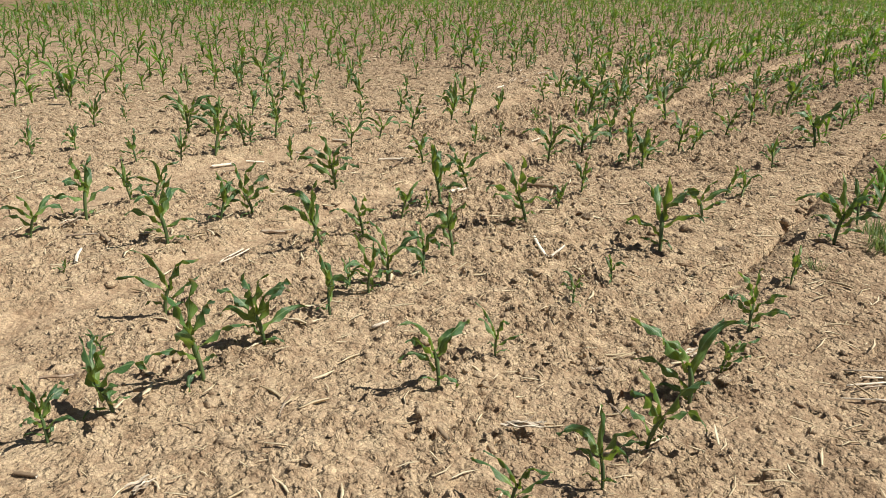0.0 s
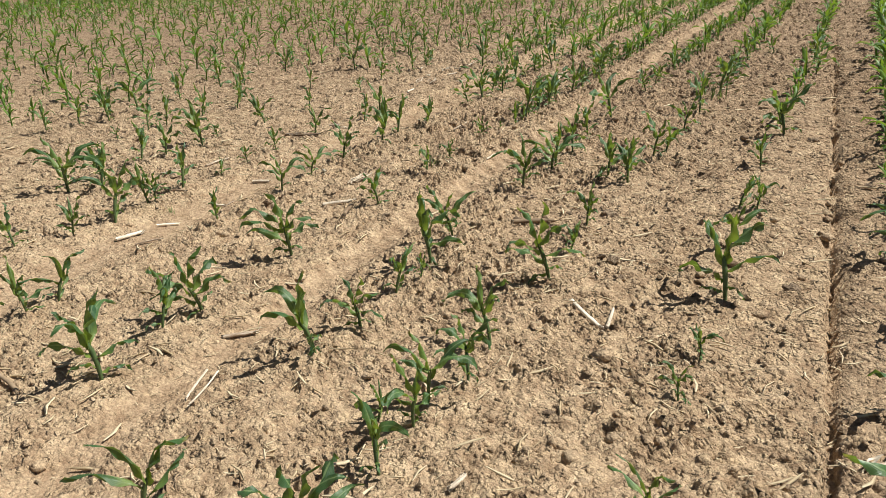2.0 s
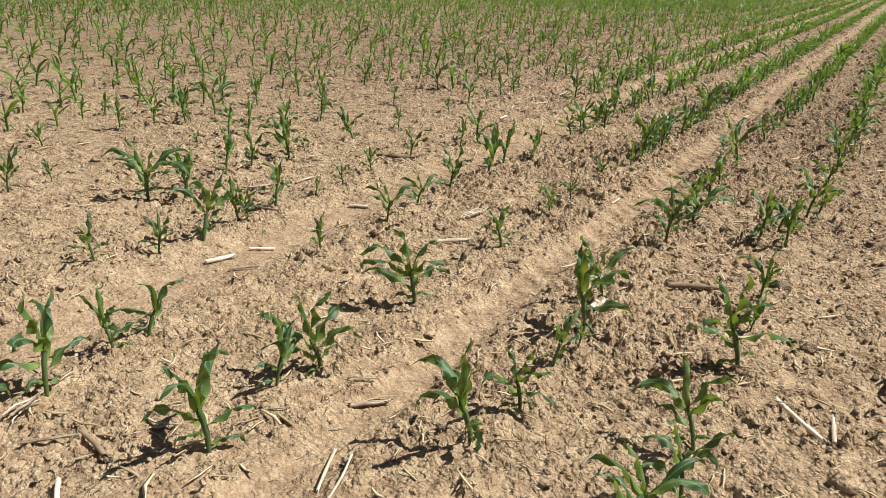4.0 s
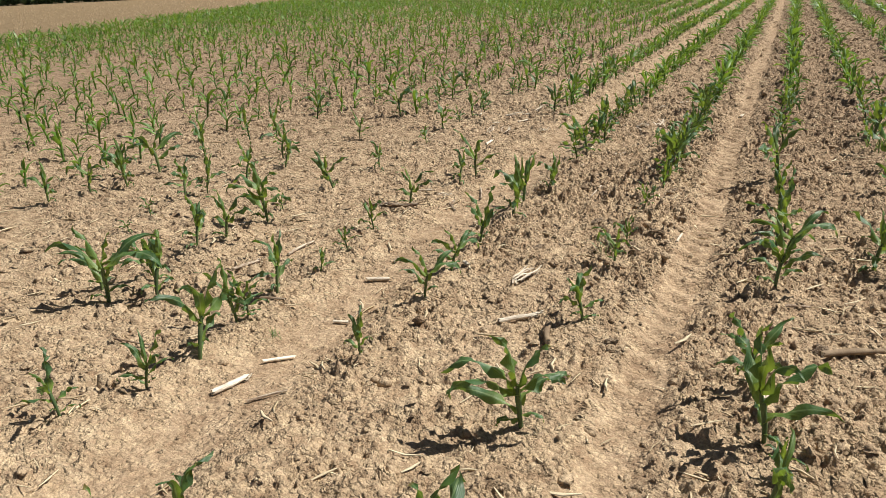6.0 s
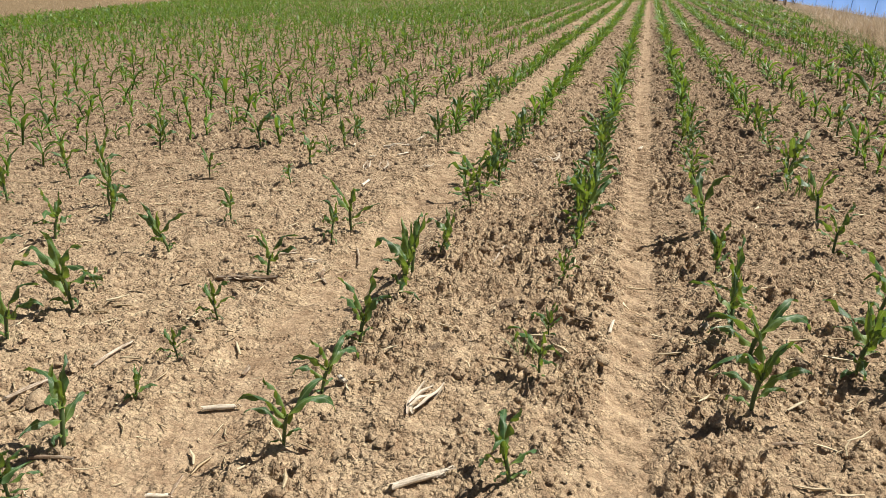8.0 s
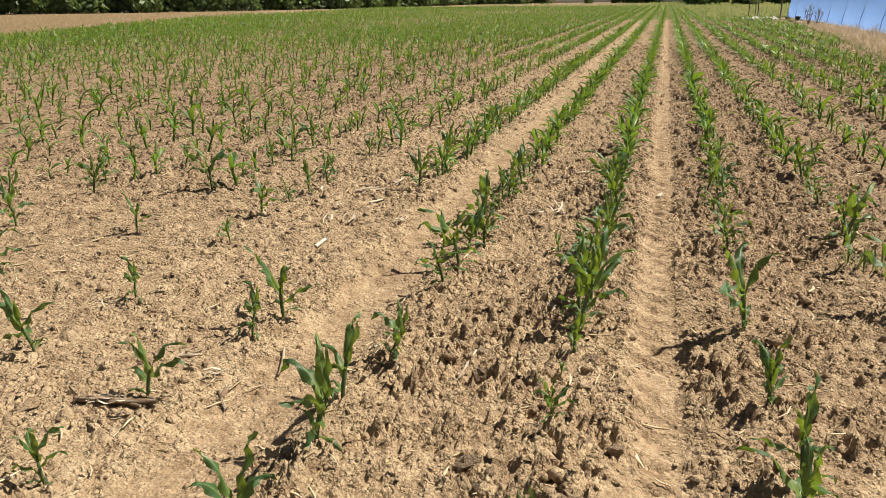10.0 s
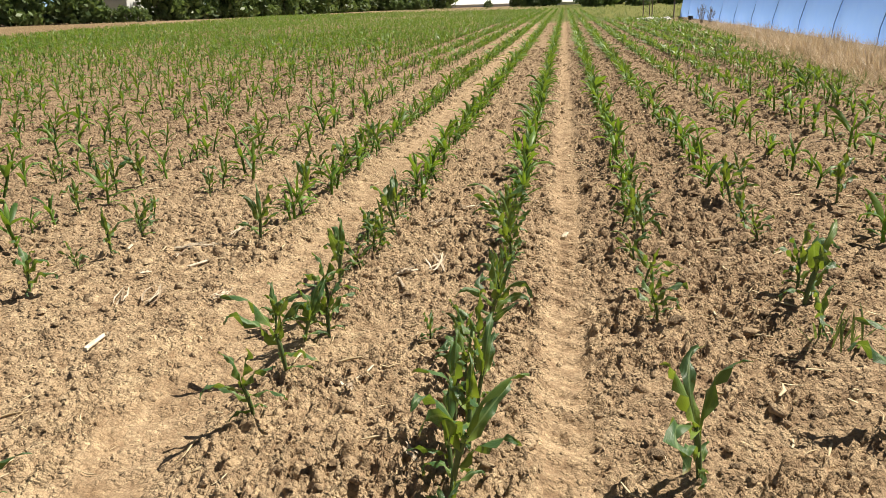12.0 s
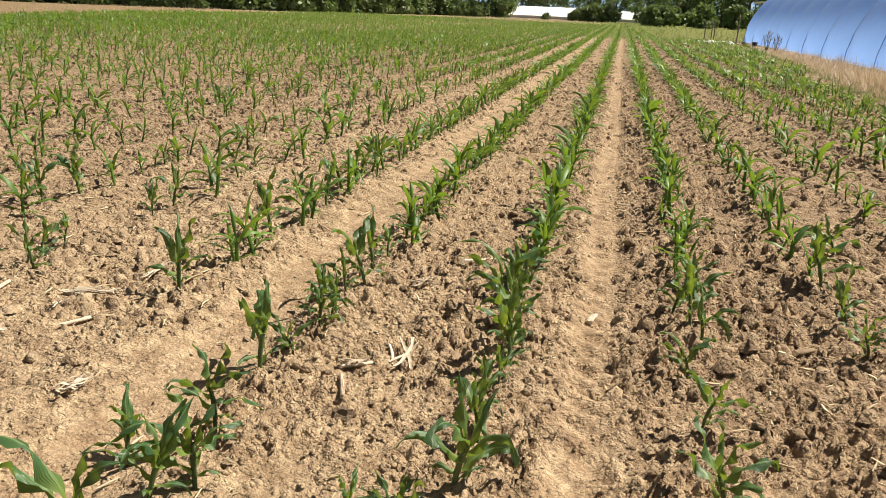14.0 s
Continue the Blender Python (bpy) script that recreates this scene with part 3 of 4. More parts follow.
corn_row(-5.19, [(-0.09, 3.08, 0.23), (0.05, 3.36, 0.24), (0.05, 3.67, 0.36), (-0.01, 4.00, 0.28), (0.03, 4.04, 0.23), (-0.02, 4.34, 0.30), (0.02, 4.68, 0.16), (0.00, 5.01, 0.14), (-0.05, 5.43, 0.21), (-0.09, 6.03, 0.24), (0.02, 6.67, 0.25), (0.06, 6.91, 0.35), (-0.06, 9.60, 0.35), (-0.07, 10.63, 0.38), (-0.25, 11.54, 0.24), (-0.12, 11.69, 0.32), (-0.05, 12.24, 0.33), (-0.15, 12.95, 0.29)])
corn_row(-6.06, [(-0.02, 2.70, 0.28), (0.02, 3.02, 0.21), (0.06, 4.03, 0.38), (-0.13, 4.17, 0.28), (0.23, 4.18, 0.32), (0.07, 4.35, 0.26), (-0.01, 4.79, 0.30), (0.02, 5.02, 0.28), (0.05, 5.41, 0.40), (-0.00, 5.66, 0.12), (0.03, 6.28, 0.31), (0.07, 6.95, 0.23), (0.03, 7.98, 0.18), (-0.08, 8.62, 0.26), (-0.04, 8.99, 0.18), (-0.01, 9.29, 0.27), (-0.02, 9.67, 0.27), (-0.14, 9.87, 0.23), (-0.16, 10.09, 0.19), (-0.04, 10.75, 0.23), (-0.04, 10.99, 0.30), (-0.05, 11.93, 0.32)])
corn_row(-6.84, [(0.04, 3.60, 0.30), (-0.03, 3.96, 0.16), (0.10, 4.95, 0.10), (0.01, 5.24, 0.13), (-0.02, 5.63, 0.27), (0.02, 5.82, 0.30), (0.00, 6.32, 0.32), (0.06, 6.77, 0.31), (-0.20, 7.12, 0.35), (0.05, 8.08, 0.26), (-0.07, 9.24, 0.33), (0.01, 10.17, 0.26), (-0.02, 10.73, 0.31), (-0.17, 10.81, 0.28), (0.03, 11.03, 0.34), (-0.05, 11.52, 0.15)])
corn_row(-7.75, [(-0.35, 4.07, 0.35), (0.02, 4.49, 0.23), (-0.12, 5.33, 0.30), (0.01, 5.60, 0.29), (0.10, 5.88, 0.42), (-0.21, 6.17, 0.31), (0.03, 6.32, 0.38), (-0.11, 7.07, 0.30), (-0.06, 7.69, 0.32), (0.06, 7.98, 0.42), (-0.03, 8.91, 0.33), (-0.20, 9.28, 0.28), (0.09, 10.03, 0.24), (0.09, 11.15, 0.25), (-0.06, 12.36, 0.22)])


def make_distant_corn():
    """The denser stretches of the rows: the nearest plants as things, the thousands beyond as one stand."""
    near = [corn_shape(300 + i, 7, 2, 4, 3) for i in range(10)]
    middle = [corn_shape(320 + i, 8, 1, 4, 3) for i in range(10)]
    far = [corn_shape(400 + i, 6, 1, 2, 3) for i in range(8)]
    templates = [joined([s] + b) for s, b in near + middle + far]
    known = {0: (7.0, 0.17), 1: (5.2, 0.2), 2: (7.0, 0.32), 3: (10.6, 0.22), 4: (9.6, 0.17), 5: (6.9, 0.17), 6: (9.3, 0.14), 7: (9.8, 0.16), 8: (10.5, 0.3), 9: (9.0, 0.33), 10: (8.6, 0.34)}
    lines = ROW_LINES + [0.7, 1.45, 2.2] + [-8.5 - 0.75 * i for i in range(62)]
    rows, dice, singles = [], random.Random(21), 0
    for k, line in enumerate(lines):
        y, gap = known.get(k, (2.5 + 0.12 * (k - 10), 0.33)) if line < 0.5 else ((line + 0.45) / 0.065, 0.17)
        end = 128 if line < -2.6 else (60 if line > -1 else 105)
        bold = 1.0 + 0.25 * step01(-line, 17, 27)
        drift = dice.uniform(0, 100)
        while y < end:
            thin = float(value_noise(np.array([line * 0.7 + drift]), np.array([y]), 3.0, 61)[0])
            close = gap if y < 12 else max(0.15, gap * (1 - 0.025 * (y - 12)))
            if line < -17:
                close = 0.23
            y += close * dice.uniform(0.5, 1.5) * (1 + 0.9 * thin) * (1 if y < 45 else (1.6 if y < 75 else 2.8))
            if line < max(-29.3 - 0.33 * (y - 27), -41.0 - 0.1 * (y - 62)) + dice.uniform(-0.5, 0.5):
                continue
            x = line + dice.gauss(0, 0.03 if k < 8 else 0.07)
            h = dice.uniform(0.18, 0.38) * bold * (1 + 0.35 * thin)
            if any(abs(px - x) < 0.2 and abs(py - y) < 0.09 for px, py in planted):
                continue
            if y < 10.5 and -4.6 < line < -2.2 and singles < 125:
                plant_corn(x, y, h)
                singles += 1
                continue
            away = math.hypot(x + 3.4, y - 6)
            kind = dice.randrange(10) + (0 if away < 12 else 10) if away < 18 else 20 + dice.randrange(8)
            wide = h * (1.05 if away < 18 else 1.28)
            rows.append((kind, x, y, 0.0, dice.uniform(0, 6.28), wide, wide, h * (0.94 if away < 18 else 0.88)))
    rows = np.array(rows)
    rows[:, 3] = ground_height(rows[:, 1], rows[:, 2])
    me = quad_mesh("corn_stand", *strewn(templates, rows), LEAF_FAR)
    tagged(new("corn_stand", me), "long rows of young green corn across the field", "corn", kind="stuff")


make_distant_corn()
for spare in (v for i, v in enumerate(VARIANTS) if i not in used):
    for o in (*spare.children_recursive, spare):
        bpy.data.objects.remove(o)


# ---- clods and straw on the soil ----
def lump_shape(seed, simple=False):
    bm = bmesh.new()
    if simple:
        corners = [bm.verts.new(c) for c in ((1, 0, 0), (-1, 0, 0), (0, 1, 0), (0, -1, 0), (0, 0, 1), (0, 0, -1))]
        for i, j, k in ((0, 2, 4), (2, 1, 4), (1, 3, 4), (3, 0, 4), (2, 0, 5), (1, 2, 5), (3, 1, 5), (0, 3, 5)):
            bm.faces.new((corners[i], corners[j], corners[k]))
        bmesh.ops.subdivide_edges(bm, edges=bm.edges[:4], cuts=1)
        bmesh.ops.triangulate(bm, faces=bm.faces[:])
        for v in bm.verts:
            v.co.normalize()
    else:
        bmesh.ops.create_icosphere(bm, subdivisions=2, radius=1)
    bm.verts.index_update()
    for v in bm.verts:
        v.co *= 1 + 0.6 * noise.noise(v.co * 1.2 + Vector((seed * 7.1, 0, 0))) + 0.3 * noise.noise(v.co * 2.9 + Vector((0, seed * 3.3, 0))) + (0 if simple else 0.4 * noise.noise(v.co * 4.5))
    verts = [tuple(v.co) for v in bm.verts]
    faces = [tuple(v.index for v in f.verts) for f in bm.faces]
    bm.free()
    return verts, faces


def crumb_shape(seed):
    """A broken, angular crumb of unit size whose foot is in the soil."""
    dice = random.Random(900 + seed)
    ring = [2 * math.pi * (i + dice.uniform(-0.3, 0.3)) / 5 for i in range(5)]
    verts = [(math.cos(a) * dice.uniform(0.75, 1.25), math.sin(a) * dice.uniform(0.75, 1.25), -0.45) for a in ring]
    turn = dice.uniform(0, 6.28)
    verts += [(math.cos(turn + 2.1 * k) * dice.uniform(0.35, 0.7), math.sin(turn + 2.1 * k) * dice.uniform(0.35, 0.7), dice.uniform(0.35, 0.75)) for k in range(3)]
    near = [min(range(5, 8), key=lambda k: (verts[k][0] - verts[i][0]) ** 2 + (verts[k][1] - verts[i][1]) ** 2) for i in range(5)]
    faces = [(5, 6, 7)]
    for i in range(5):
        n = (i + 1) % 5
        faces.append((i, n, near[i]))
        if near[n] != near[i]:
            faces.append((n, near[n], near[i]))
    return verts, faces


def make_clods():
    dice, rows = random.Random(31), []
    while len(rows) < 4200:
        x, y = dice.uniform(-7.5, 0.2), 0.8 + 11.5 * dice.random() ** 1.2
        rough, track = stirred(np.array([x]), np.array([y]))
        if dice.random() > (rough[0] - 0.25) * (1 - track[0]):
            continue
        r = 0.010 + 0.030 * dice.random() ** 3
        rows.append((dice.randrange(8), x, y, 0, dice.uniform(0, 6.28), r * dice.uniform(0.8, 1.5), r, r * dice.uniform(0.5, 0.9)))
    rows = np.array(rows)
    rows[:, 3] = ground_height(rows[:, 1], rows[:, 2]) - rows[:, 7] * 0.3
    me = quad_mesh("soil_clods", *strewn([lump_shape(i, True) for i in range(8)], rows), CLOD)
    tagged(new("soil_clods", me), "loose brown clods of dry soil", "soil clods", kind="stuff")
    spots = np.random.default_rng(32)

    def strew(name, label, x, y, r, sink, shapes, tall=1.0, smooth=True):
        n = len(x)
        rows = np.stack((spots.integers(0, len(shapes), n), x, y, ground_height(x, y) + r * sink, spots.uniform(0, 6.28, n), r * spots.uniform(0.8, 1.5, n), r, r * tall * spots.uniform(0.35, 0.7, n)), -1)
        tagged(new(name, quad_mesh(name, *strewn(shapes, rows), CLOD, smooth)), label, "soil", kind="stuff")

    n = 40000
    x, y = 1.5 - 30 * spots.random(n), 14.0 + 42 * spots.random(n) ** 1.2
    keep = spots.random(n) < (0.7 + value_noise(x, y, 0.9, 95)) * (1 - 0.9 * stirred(x, y)[1])
    x, y = x[keep][:15000], y[keep][:15000]
    strew("distant_clods", "clods of soil across the far field", x, y, 0.02 + 0.045 * spots.random(len(x)) ** 2, 0.0, [crumb_shape(80 + i) for i in range(6)], 1.8, False)
    n = 130000
    x, y = 2.4 - 13 * spots.random(n), 9.2 + 20 * spots.random(n) ** 1.35
    rough, track = stirred(x, y)
    keep = spots.random(n) < (0.75 + value_noise(x, y, 0.6, 93)) * (1 - 0.9 * track)
    x, y = x[keep][:32000], y[keep][:32000]
    strew("far_clods", "brown clods of soil between the farther corn rows", x, y, 0.014 + 0.036 * spots.random(len(x)) ** 2.4, 0.0, [crumb_shape(60 + i) for i in range(10)], 1.9)
    n = 52000
    x, y = -5.2 - 8 * spots.random(n) ** 1.3, 2.4 + 15 * spots.random(n) ** 1.2
    patchy = value_noise(x, y, 0.5, 91) + 0.55
    keep = spots.random(n) < patchy
    x, y = x[keep][:20000], y[keep][:20000]
    n = len(x)
    strew("broken_crust", "broken lumpy crust of dry soil", x, y, 0.009 + 0.034 * spots.random(n) ** 2.4, 0.0, [crumb_shape(40 + i) for i in range(10)], 1.5)

    n = 60000
    y = 1.0 + 9.8 * spots.random(n)
    x = -1.5 - 2.2 * step01(y, 0.5, 5.0) + spots.uniform(-2.3, 2.0, n)
    rough, track = stirred(x, y)
    keep = spots.random(n) < (0.35 + 0.45 * rough) * (1 - 0.8 * track)
    x, y = x[keep][:18000], y[keep][:18000]
    strew("soil_crumbs", "fine crumbs of dry soil strewn over the field", x, y, 0.006 + 0.011 * spots.random(len(x)) ** 2, 0.15, [crumb_shape(i) for i in range(10)], 1.6)
    n = 90000
    x, y = 0.3 - 12 * spots.random(n), 0.8 + 23 * spots.random(n) ** 1.2
    rough, track = stirred(x, y)
    keep = spots.random(n) < (0.15 + 0.7 * rough) * (1 - 0.85 * track)
    x, y = x[keep][:22000], y[keep][:22000]
    strew("small_clods", "small brown lumps of soil between the corn rows", x, y, 0.006 + 0.016 * spots.random(len(x)) ** 2.5, -0.05, [crumb_shape(20 + i) for i in range(10)])


make_clods()


def make_large_clods():
    """The largest lumps, each lying loose on the soil."""
    dice = random.Random(35)
    shapes = [quad_mesh("soil_clod", *lump_shape(30 + i), CLOD_LOOSE, False) for i in range(8)]
    placed = 0
    while placed < 170:
        x, y = dice.uniform(-6.2, -0.2), 1.2 + 9.3 * dice.random()
        rough, track = stirred(np.array([x]), np.array([y]))
        if dice.random() > 1.6 * (rough[0] - 0.45) * (1 - track[0]) or x < -2.5 - 0.5 * y:
            continue
        r = 0.012 + 0.024 * dice.random() ** 3
        ob = new("soil_clod", shapes[placed % 8])
        ob.matrix_basis = Matrix.Translation((x, y, ground_at(x, y) + r * 0.12)) @ pose(0, 0, 0, dice.uniform(-20, 20), dice.uniform(-20, 20), dice.uniform(0, 360)) @ Matrix.Diagonal((r * dice.uniform(1.0, 1.5), r, r * dice.uniform(0.6, 0.85), 1))
        tagged(ob, "rounded brown clod of dry soil lying between corn rows", "clod", "large clods of soil")
        placed += 1


make_large_clods()


def shred(seed):
    """A bent strip of dry straw of unit length."""
    dice = random.Random(seed)
    pts, w = [], dice.uniform(0.03, 0.09)
    bend, lift = dice.uniform(-0.5, 0.5), dice.uniform(0.0, 0.16)
    for i in range(3):
        s = i / 2 - 0.5
        pts.append((s, bend * s * s, 0.03 + lift * (s + 0.5) * dice.uniform(0.5, 1)))
    return tube(pts, [w * 0.6, w, w * 0.35], 3, False)


def make_straw():
    dice, rows = random.Random(41), []
    while len(rows) < 11500:
        x, y = dice.uniform(-10, 0.6), 0.7 + 21 * dice.random() ** 1.4
        here = float(value_noise(np.array([x]), np.array([y]), 0.8, 71)[0])
        track = stirred(np.array([x]), np.array([y]))[1][0]
        if dice.random() > 0.35 + 1.2 * here or dice.random() < 0.7 * track:
            continue
        size = 0.02 + 0.10 * dice.random() ** 2.3
        rows.append((dice.randrange(12), x, y, 0, dice.uniform(0, 6.28), size, size, size * 0.8))
    rows = np.array(rows)
    rows[:, 3] = ground_height(rows[:, 1], rows[:, 2]) + 0.006
    me = quad_mesh("straw", *strewn([shred(i) for i in range(12)], rows), STRAW)
    tagged(new("straw", me), "scattered bits of dry pale straw on the soil", "straw", kind="stuff")


make_straw()


# ---- corn stubble lying on the soil ----
def lay(ob, x, y, angle, clear, length=0.14):
    """Rest a thing of unit direction x on the higher lumps of the soil under it."""
    c, d = math.cos(radians(angle)), math.sin(radians(angle))
    t = np.repeat(np.linspace(-0.5, 0.5, 11) * length, 3)
    w = np.tile((-0.008, 0.0, 0.008), 11)
    z = ground_height(x + c * t - d * w, y + d * t + c * w)
    slope = float(np.sum(t * (z - z.mean())) / np.sum(t * t))
    slope = max(-0.25, min(0.25, slope))
    rest = float(np.quantile(z - slope * t, 0.8))
    ob.matrix_basis = Matrix.Translation((x, y, rest + clear + 0.006)) @ pose(0, 0, 0, 0, -math.degrees(math.atan(slope)), angle)


def stalk_piece(x, y, angle, length, radius, mat=None, label="broken pale dry corn stalk lying on soil"):
    dice = random.Random(int(x * 1000) * 7 + int(y * 1000))
    node_at, n = dice.uniform(0.2, 0.8), 9
    bend = dice.uniform(-0.05, 0.05) * length
    pts, radii = [], []
    for i in range(n):
        s = i / (n - 1)
        pts.append(((s - 0.5) * length, bend * math.sin(math.pi * s), 0.0))
        radii.append(radius * (1 + 0.22 * math.exp(-(((s - node_at) / 0.07) ** 2))) * (1.06 - 0.14 * s) * dice.uniform(0.94, 1.06))
    verts, quads = tube(pts, radii, 10, False)
    verts = [(vx + (dice.uniform(-0.01, 0.01) if i < 10 or i >= 80 else 0), vy, vz * 0.85) for i, (vx, vy, vz) in enumerate(verts)]
    ob = new("corn_stalk", quad_mesh("corn_stalk", verts, quads, mat or STALK))
    tagged(ob, label, "corn stalk", "stubble pieces on the soil")
    for end in (0, -1):
        bm = bmesh.new()
        ring = [bm.verts.new((pts[end][0] + (0.003 if end == 0 else -0.003), pts[end][1] + math.cos(a) * radii[end] * 0.97, math.sin(a) * radii[end] * 0.82)) for a in [2 * math.pi * k / 10 for k in range(10)]]
        middle = bm.verts.new((pts[end][0] + (0.006 if end == 0 else -0.006), pts[end][1], 0))
        for k in range(10):
            bm.faces.new((ring[k], ring[(k + 1) % 10], middle))
        part("pith", bm_mesh("pith", bm, PITH), ob, "spongy white stalk pith")
    if radius > 0.0085:
        # torn fibres at the broken end
        for i in range(dice.randrange(3, 6)):
            v, q = strip(dice, length * dice.uniform(0.22, 0.45), dice.uniform(0.004, 0.009), dice.uniform(-0.2, 0.2), dice.uniform(0, 0.25))
            fibre = part("fibre", quad_mesh("fibre", v, q, mat or STALK), ob)
            fibre.matrix_basis = pose(length * (0.5 + dice.uniform(-0.06, 0.1)), dice.uniform(-0.6, 0.6) * radius, radius * dice.uniform(-0.5, 0.5), dice.uniform(-40, 40), dice.uniform(-8, 8), dice.uniform(-24, 24))
    lay(ob, x, y, angle, radius * 0.6, length)


def strip(dice, length, width, curl, lift):
    verts, quads, steps = [], [], 8
    phase = dice.uniform(0, 6)
    for i in range(steps + 1):
        s = i / steps
        w = width * (0.35 + 0.65 * math.sin(math.pi * min(1, s * 0.9 + 0.1)))
        mid = Vector(((s - 0.5) * length, curl * math.sin(math.pi * s) * length, lift * length * s * s + 0.004 * math.sin(phase + 9 * s)))
        for j in (-1, 0, 1):
            verts.append(tuple(mid + Vector((0, j * w * 0.5, abs(j) * w * 0.25))))
    for i in range(steps):
        for j in range(2):
            quads.append((i * 3 + j, i * 3 + j + 1, i * 3 + j + 4, i * 3 + j + 3))
    back = [(x, y, z - 0.0012) for x, y, z in verts]
    return verts + back, quads + [tuple(k + len(verts) for k in reversed(q)) for q in quads]


def husk(x, y, angle, length, strips, mat=None, label="torn dry corn husk strips lying on soil"):
    dice = random.Random(int(x * 900) * 5 + int(y * 900))
    ob = tagged(new("corn_husk"), label, "corn husk", "husks on the soil")
    for i in range(strips + 3):
        v, q = strip(dice, length * dice.uniform(0.6, 1.1), dice.uniform(0.006, 0.017), dice.uniform(-0.18, 0.18), dice.uniform(0, 0.22))
        piece = part("strip", quad_mesh("strip", v, q, mat or HUSK), ob)
        piece.matrix_basis = pose(dice.uniform(-0.02, 0.02), dice.uniform(-0.025, 0.025), 0.003 * i, dice.uniform(-15, 15), 0, dice.uniform(-18, 18))
    lay(ob, x, y, angle, 0.005, length)


for x, y, a, l, r in [(-3.41, 2.79, 57, 0.15, 9), (-4.12, 2.02, 45, 0.17, 6), (-3.82, 1.84, 146, 0.23, 8), (-4.90, 3.55, 73, 0.16, 13), (-4.86, 3.83, 48, 0.13, 8),
                      (-4.0, 4.45, 35, 0.17, 12), (-4.86, 4.75, 20, 0.12, 11), (-2.6, 2.86, 82, 0.11, 7), (-2.96, 3.96, 90, 0.13, 11), (-2.51, 4.35, -62, 0.13, 7), (-2.08, 2.23, 77, 0.07, 9)]:
    stalk_piece(x, y, a, l, r / 1000)
for x, y, a, l, r in [(-5.64, 4.67, 80, 0.2, 9), (-5.52, 5.04, 86, 0.25, 8), (-2.85, 4.88, 24, 0.11, 6), (-4.78, 4.23, 18, 0.07, 8), (-5.2, 4.27, 10, 0.15, 7),
                      (-4.45, 4.97, -45, 0.05, 10), (-5.62, 9.46, 7, 0.24, 11), (-5.64, 9.37, -79, 0.2, 9), (-5.37, 5.97, 5, 0.34, 15), (-5.00, 6.11, -51, 0.14, 7), (-4.9, 5.04, 91, 0.05, 9), (-3.06, 5.8, 67, 0.06, 14), (-3.46, 5.7, 85, 0.12, 7), (-2.97, 3.92, -89, 0.09, 15)]:
    stalk_piece(x, y, a, l, r / 1000)
for x, y, a, l, r in [(-5.44, 8.07, 87, 0.14, 12), (-6.02, 9.43, 104, 0.18, 9), (-5.34, 6.42, 21, 0.1, 7), (-5.02, 6.16, 106, 0.09, 10), (-4.23, 9.13, 25, 0.12, 8),
                      (-4.14, 9.26, 109, 0.19, 6), (-4.23, 8.94, 111, 0.18, 8), (-5.46, 9.16, 58, 0.13, 9), (-3.38, 9.96, 70, 0.07, 15), (-4.0, 10.57, 25, 0.2, 8), (-4.7, 3.52, 40, 0.15, 5)]:
    stalk_piece(x, y, a, l, r / 1000)
for x, y, a, l, r in [(-1.89, 1.55, -56, 0.19, 5), (-2.05, 3.47, -44, 0.25, 9), (-1.94, 3.47, 97, 0.18, 7), (-3.3, 2.40, -65, 0.25, 5), (-3.22, 2.36, 110, 0.28, 4), (-2.72, 1.16, 70, 0.12, 6), (-0.98, 2.25, -34, 0.12, 4), (-4.94, 6.5, 111, 0.25, 6),
                      (-4.12, 6.56, 86, 0.24, 5), (-4.17, 7.88, 81, 0.18, 5), (-5.52, 3.68, 5, 0.19, 5), (-4.76, 4.28, 103, 0.15, 4), (-5.34, 6.45, 60, 0.08, 5)]:
    stalk_piece(x, y, a, l, r / 1000, STALK, "thin dry straw-coloured corn stem lying on soil")
for x, y, a, l, r in [(-3.97, 2.07, -17, 0.22, 9), (-2.66, 4.46, 25, 0.24, 14), (-3.82, 4.31, -76, 0.16, 13), (-5.34, 5.97, -18, 0.2, 9), (-1.32, 1.70, -30, 0.08, 8), (-2.51, 9.76, 43, 0.12, 13), (-2.21, 0.8, 29, 0.08, 7)]:
    stalk_piece(x, y, a, l, r / 1000, STALK_DARK, "dark weathered corn stalk lying on soil")
for x, y, a, l, n in [(-1.15, 1.91, 16, 0.14, 7), (-4.33, 2.08, 101, 0.15, 3), (-4.1, 4.92, 72, 0.2, 3), (-5.47, 8.65, 93, 0.2, 4),
                      (-5.61, 9.42, 0, 0.2, 5), (-5.45, 9.75, 70, 0.14, 4), (-5.11, 6.27, 28, 0.1, 2), (-4.08, 9.27, 100, 0.22, 3), (-5.09, 8.67, 77, 0.12, 3), (-0.93, 2.79, 56, 0.06, 2), (-1.16, 2.45, 48, 0.06, 1),
                      (-1.86, 0.98, 83, 0.07, 2), (-4.21, 10.06, 48, 0.13, 4), (-5.4, 5.95, 20, 0.16, 4)]:
    husk(x, y, a, l, n)
for x, y, a, l, n in [(-5.6, 8.59, 100, 0.12, 2), (-5.7, 8.97, 50, 0.09, 2), (-4.24, 9.13, 20, 0.1, 2), (-4.19, 7.73, 140, 0.05, 2), (-3.87, 7.3, 150, 0.06, 1), (-5.1, 8.6, 30, 0.06, 2)]:
    husk(x, y, a, l, n)
husk(-3.59, 5.7, -12, 0.11, 4, STALK_DARK, "brown weathered corn husk lying on soil")


